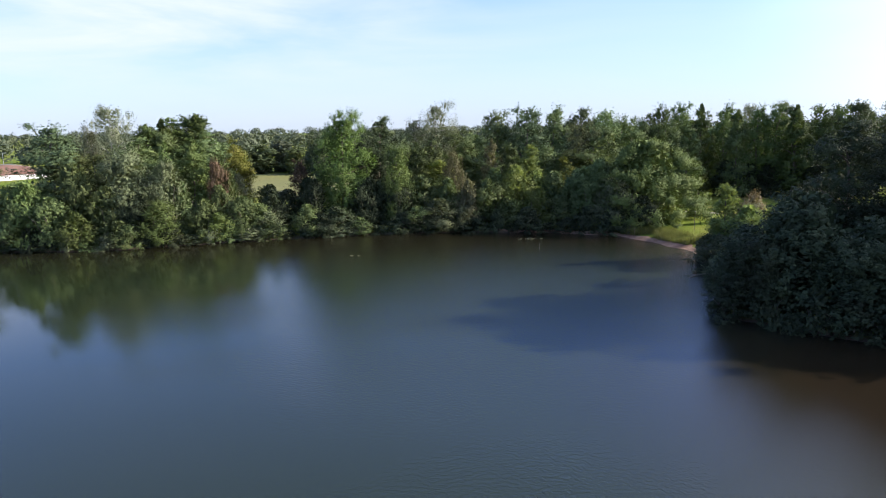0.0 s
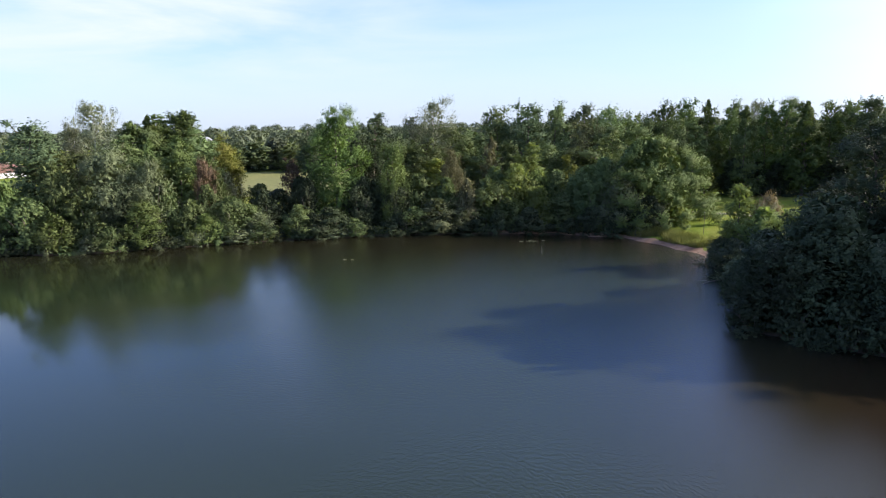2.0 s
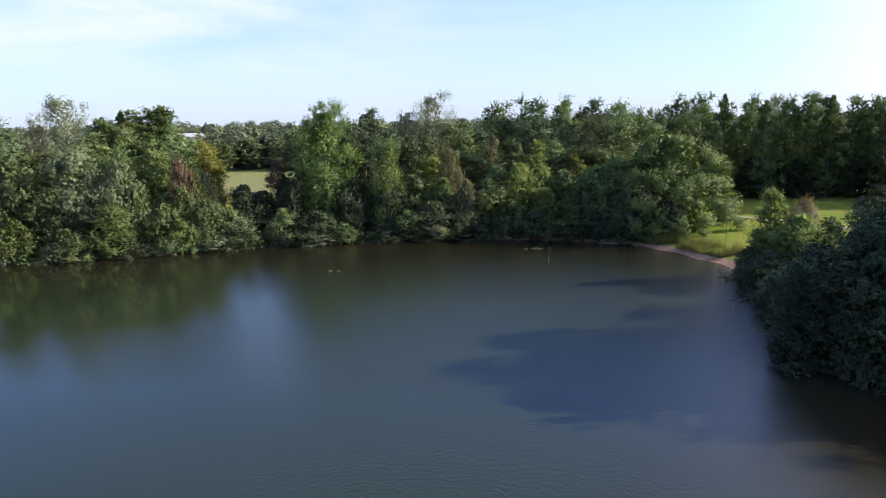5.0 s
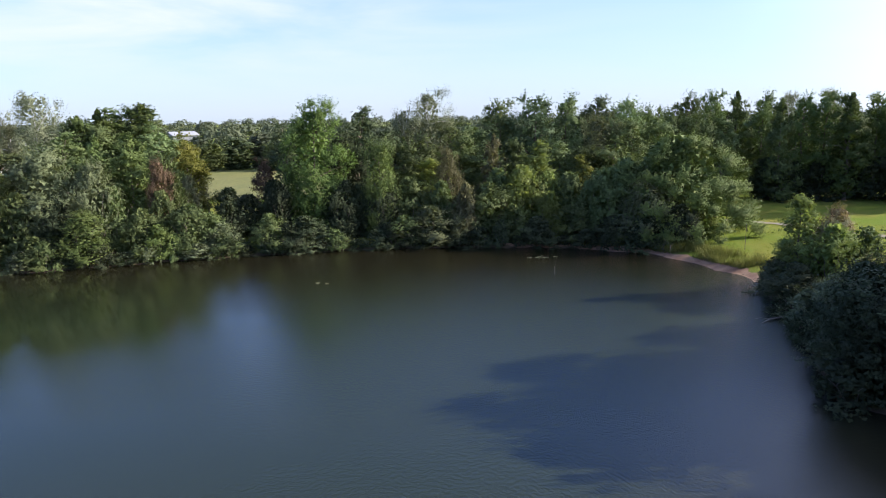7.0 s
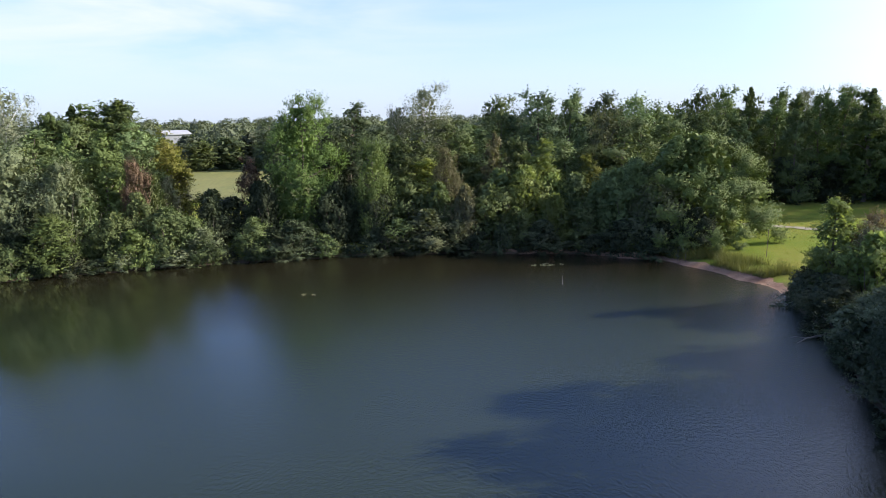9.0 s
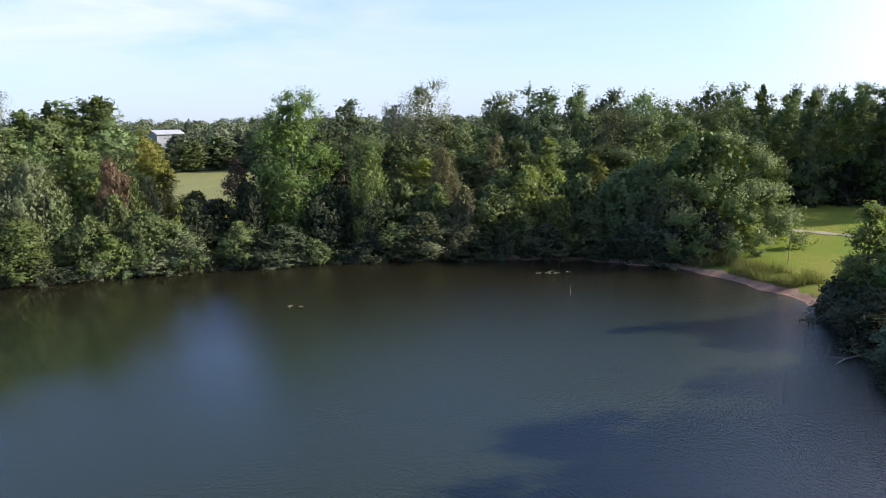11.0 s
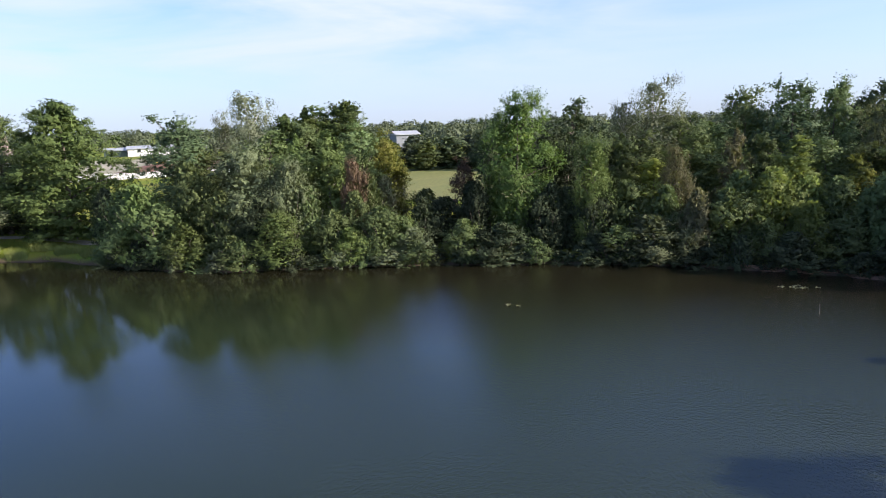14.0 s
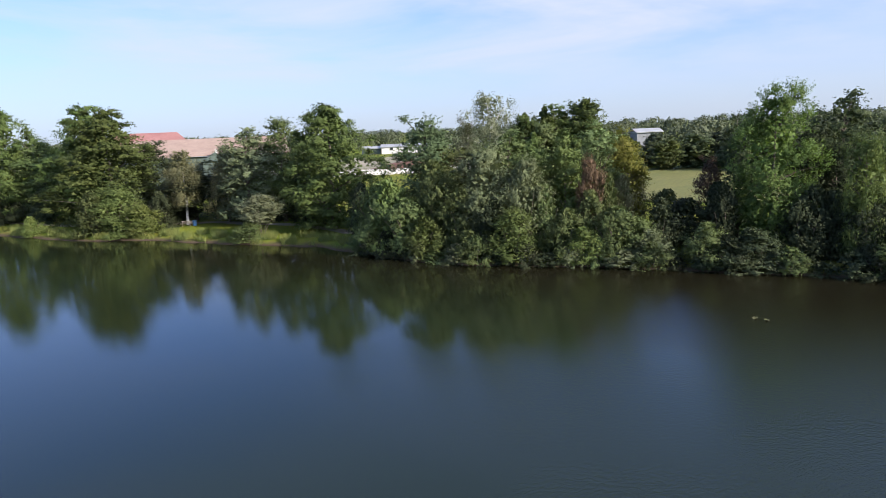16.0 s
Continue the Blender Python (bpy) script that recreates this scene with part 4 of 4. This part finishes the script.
part("porch_roof", mesh_of("porch_roof", [(-2.0, -10.9, hall_wall - 1.3), (4.0, -10.9, hall_wall - 1.3), (1.0, -10.9, hall_wall + 0.7), (-2.0, -6.0, hall_wall - 1.3), (4.0, -6.0, hall_wall - 1.3), (1.0, -6.0, hall_wall + 0.7)],
     [(0, 1, 2), (3, 5, 4), (0, 2, 5, 3), (1, 4, 5, 2), (0, 3, 4, 1)], GREENWALL), hall)
block("vent", WALLWHITE, (0.5, 0.5, 1.3), (1.3, -10.0, hall_wall), hall, "short white vent", bevel=0.03)
block("annexe", METALWALL, (11.0, 5.0, 13.0 - (land_at(-158, 123) - 0.2) - 1.2), (2.0, -10.1, 0), red_hall, "low grey flat-roofed annexe", bevel=0.05)
gabled("barn", "tall grey sheet-metal barn with paler grey roof", -96.0, 292.0, 38, 9.5, 9.0, 10.7, 11.8, BARNWALL, GREYROOF, 0, 0.0, "barn")
gabled("shed", "low white industrial shed beyond the field", -209.0, 283.0, 40, 22, 14, 7.9, 8.8, WALLWHITE, GREYROOF, 3, 0.0, "shed")
gabled("shed", "dark blue-grey shed beside a white one", -221.5, 273.3, 40, 9, 10, 7.4, 8.2, GREENWALL, GREYROOF, 0, 0.0, "shed")

# works yard: white wall, heap of red soil, digger
yard = thing("concrete_wall", "long low white concrete wall at a works yard", "wall", at=pose(-116, 173, land_at(-116, 173) - 0.1, 0, 0, 41))
for i in range(10):
    block("panel", WALLWHITE, (3.9, 0.3, 1.5 + 0.03 * (i % 3)), (-18 + 4 * i, 0, 0), yard, bevel=0.04)


def soil_heap():
    rng = np.random.default_rng(3)
    n, m = 40, 14
    verts, faces = [], []
    for j in range(m + 1):
        for i in range(n + 1):
            u, v = i / n, j / m
            hgt = math.sin(math.pi * v) ** 0.8 * math.sin(math.pi * min(1, u * 1.02)) ** 0.5 * (2.4 + 2.2 * u) + rng.normal(0, 0.08)
            verts.append(((u - 0.5) * 34, (v - 0.5) * 9 + 0.5 * math.sin(u * 9), max(hgt, -0.1)))
    for j in range(m):
        for i in range(n):
            k = j * (n + 1) + i
            faces.append((k, k + 1, k + n + 2, k + n + 1))
    ob = new("soil_heap", mesh_of("soil_heap", verts, faces, SOIL, True))
    ob.matrix_basis = pose(-118, 183, land_at(-118, 183) - 0.05, 0, 0, 41)
    tagged(ob, "long heap of reddish-brown soil behind a white wall", "soil heap")


soil_heap()
digger = thing("digger", "small yellow digger beside a soil heap", "digger", at=pose(-123.0, 178.5, land_at(-123, 178.5), 0, 0, 60))
for s in (-1, 1):
    block("track", RUBBER, (3.0, 0.5, 0.8), (0, s * 0.95, 0), digger, bevel=0.2)
block("body", YELLOW, (2.4, 2.1, 1.0), (-0.2, 0, 0.8), digger, bevel=0.15)
cab = block("cab", YELLOW, (1.2, 1.1, 1.4), (0.4, 0.45, 1.8), digger, bevel=0.1, taper=0.9)
block("cab_window", GLASS, (1.22, 0.8, 0.8), (0, 0, 0.45), cab, bevel=0.05)
part("boom", mesh_of("boom", *tube([(0.8, -0.2, 1.5), (2.4, -0.2, 3.4), (3.9, -0.2, 2.6)], [0.22, 0.2, 0.14], 6), YELLOW), digger)
part("arm", mesh_of("arm", *tube([(3.8, -0.2, 2.7), (4.1, -0.2, 0.8)], [0.14, 0.12], 6), YELLOW), digger)
block("bucket", STEEL, (0.7, 0.8, 0.6), (4.0, -0.2, 0.3), digger, bevel=0.1, taper=0.8)
mast = thing("lamp_post", "thin grey lamp post in a works yard", "lamp post", "yard lamp posts", at=pose(-128, 190, land_at(-128, 190)))
part("pole", mesh_of("pole", *tube([(0, 0, -0.2), (0, 0, 6.0)], [0.09, 0.06], 8), STEEL), mast)
block("lamp_head", STEEL, (0.8, 0.25, 0.14), (0.35, 0, 5.95), mast, bevel=0.04)
copy_thing(mast, pose(-120.5, 197, land_at(-120.5, 197), 0, 0, 20))

# ---- small things at the lake ----
table = thing("picnic_table", "weathered wooden picnic table beside a white-stemmed birch", "table", at=pose(-99.0, 93.6, land_at(-99, 93.6), 0, 0, 42))
for k in range(5):
    block("board", WOOD, (1.9, 0.14, 0.045), (0, -0.32 + 0.16 * k, 0.72), table, bevel=0.008)
for s in (-1, 1):
    for k in (0, 1):
        block("seat_board", WOOD, (1.9, 0.13, 0.045), (0, s * (0.68 + 0.15 * k), 0.43), table, bevel=0.008)
    block("cross_beam", WOOD, (0.07, 1.6, 0.1), (s * 0.65, 0, 0.33), table, bevel=0.008)
    for k in (-1, 1):
        part("leg", mesh_of("leg", *tube([(s * 0.65, k * 0.62, -0.06), (s * 0.65, k * 0.25, 0.73)], [0.06, 0.06], 4), WOOD), table)
bin_ob = thing("litter_bin", "blue plastic litter bin beside a picnic table", "bin", at=pose(-97.7, 94.1, land_at(-97.7, 94.1)))
block("body", BLUE, (0.46, 0.46, 0.8), (0, 0, -0.02), bin_ob, bevel=0.05, taper=1.08)
block("lid", BLUE, (0.54, 0.54, 0.1), (0, 0, 0.77), bin_ob, bevel=0.03)

pole = thing("pole", "thin weathered wooden pole standing on the lawn", "pole", at=pose(34.4, 89.9, land_at(34.4, 89.9)))
part("shaft", mesh_of("shaft", *tube([(0, 0, -0.3), (0.02, 0, 1.4), (0.05, 0.01, 2.75)], [0.035, 0.03, 0.03], 8), BARK), pole)
part("cap", mesh_of("cap", *tube([(0.05, 0.01, 2.74), (0.05, 0.01, 2.8)], [0.036, 0.03], 8), STEEL), pole)
post = thing("post", "thin pale wooden post standing in the shallow lake", "post", at=pose(12.95, 83.8, 0))
part("shaft", mesh_of("shaft", *tube([(0, 0, -1.9), (0.02, 0, 0.3), (0.0, 0.02, 0.8)], [0.022, 0.022, 0.018], 8), WOOD), post)
for k, (px, py) in enumerate(((26.4, 92.2), (26.9, 91.4))):
    st = thing("stake", "short wooden stake among the reeds", "stake", "stakes in the reeds", at=pose(px, py, land_at(px, py)))
    part("shaft", mesh_of("shaft", *tube([(0, 0, -0.3), (0.03, 0, 1.1)], [0.03, 0.025], 7), BARK), st)


def lily_patch(x, y, count, spread, seed):
    """Floating leaves, each a notched disc that curls up at the rim."""
    rng = np.random.default_rng(seed)
    root = thing("water_lily", "cluster of pale yellow-green lily leaves floating on water", "water lily", "floating lilies", at=pose(x, y, 0.012))
    for i in range(count):
        r = rng.uniform(0.12, 0.24)
        verts = [(0, 0, 0)]
        for k in range(15):
            a = 0.25 + (2 * math.pi - 0.5) * k / 14
            verts.append((r * math.cos(a), r * math.sin(a), 0.035 + 0.04 * math.sin(3 * a + i)))
        verts += [(vx, vy, vz - 0.012) for vx, vy, vz in verts]
        faces = [(0, k + 1, k + 2) for k in range(14)] + [(16, k + 18, k + 17) for k in range(14)]
        lf = part("leaf", mesh_of("leaf", verts, faces, LILY), root)
        lf.matrix_basis = pose(rng.normal(0, spread), rng.normal(0, spread * 0.5), 0.004 * i * 0.5, 0, 0, rng.uniform(0, 360))


lily_patch(13.0, 92.0, 11, 0.75, 1)
lily_patch(-9.6, 82.0, 4, 0.5, 2)


def blades(name, label, category, mat, spots, low, high, wide, seed, lean=0.25):
    """Grass or reeds: narrow tapered blades on the ground at the given spots."""
    rng = np.random.default_rng(seed)
    n = len(spots)
    z = land(spots[:, 0], spots[:, 1])
    base = np.stack([spots[:, 0], spots[:, 1], z - 0.03], -1)
    a = rng.uniform(0, 2 * np.pi, n)
    side = np.stack([np.cos(a), np.sin(a), np.zeros(n)], -1) * wide * rng.uniform(0.6, 1.3, (n, 1))
    h = rng.uniform(low, high, (n, 1))
    tip = base + np.concatenate([rng.normal(0, lean, (n, 2)) * h, h], 1)
    quads = np.stack([base - side, base + side, tip + side * 0.25, tip - side * 0.25], 1)
    ob = new(name, blade_mesh(name, quads, mat))
    tagged(ob, label, category, kind="stuff")


def strewn(n, x0, x1, y0, y1, near, far, seed, clump=0.0):
    """Spots on land between two distances from the water."""
    rng = np.random.default_rng(seed)
    p = np.stack([rng.uniform(x0, x1, n * 12), rng.uniform(y0, y1, n * 12)], -1)
    d = inland(p[:, 0], p[:, 1])
    p = p[(d > near) & (d < far)]
    if clump:
        p = p[np.sin(p[:, 0] * 1.3 + np.sin(p[:, 1] * 0.9)) + np.sin(p[:, 1] * 1.7 + p[:, 0] * 0.3) > clump]
    trodden = np.interp(p[:, 0], [-150, -140, -124, -111, -97, -80, -68, -58], [82.5, 83.2, 84.8, 89.1, 97.3, 100.6, 98.8, 98.1])
    p = p[(np.abs(p[:, 1] - trodden) > 1.1) | (p[:, 0] > -55)]
    return p[:n]


blades("reeds", "yellow-green reeds and tall grass behind the beach", "reeds", LEAF["reed"], strewn(9000, 18, 34, 83, 99, 0.6, 4.2, 11, -0.5), 0.2, 1.05, 0.022, 21, 0.4)
blades("reeds", "tall grass and reeds along the grassy bank", "reeds", LEAF["reed"], strewn(13000, -130, -60, 74, 98, 0.1, 4.0, 12, 0.25), 0.35, 1.15, 0.03, 22)
blades("lawn_grass", "short mown grass of the sunny lawn", "grass", LEAF["lawn"], strewn(26000, 31, 58, 80, 118, 2.5, 30, 13), 0.04, 0.10, 0.035, 23, 0.6)
blades("bank_grass", "rough short grass on the lake bank", "grass", LEAF["lawn"], strewn(24000, -150, -58, 74, 106, 2.0, 16, 14), 0.04, 0.15, 0.03, 24, 0.5)

# a branch that lies in the shallows
branch = thing("fallen_branch", "wet dark fallen branch lying in the shallow water", "branch", at=pose(26.6, 67.2, 0.05, 0, 0, 25))
part("stem", mesh_of("stem", *tube([(-1.9, 0, -0.12), (-0.6, 0.1, 0.06), (0.7, 0.0, 0.1), (2.0, 0.2, 0.02)], [0.03, 0.06, 0.08, 0.09], 7), DRIFTWOOD, True), branch)
part("twig", mesh_of("twig", *tube([(-0.5, 0.1, 0.06), (-1.2, 0.5, 0.16), (-1.7, 0.6, 0.12)], [0.035, 0.025, 0.01], 5), DRIFTWOOD, True), branch)
part("twig", mesh_of("twig", *tube([(0.5, 0.0, 0.1), (0.1, -0.5, 0.2)], [0.03, 0.01], 5), DRIFTWOOD, True), branch)
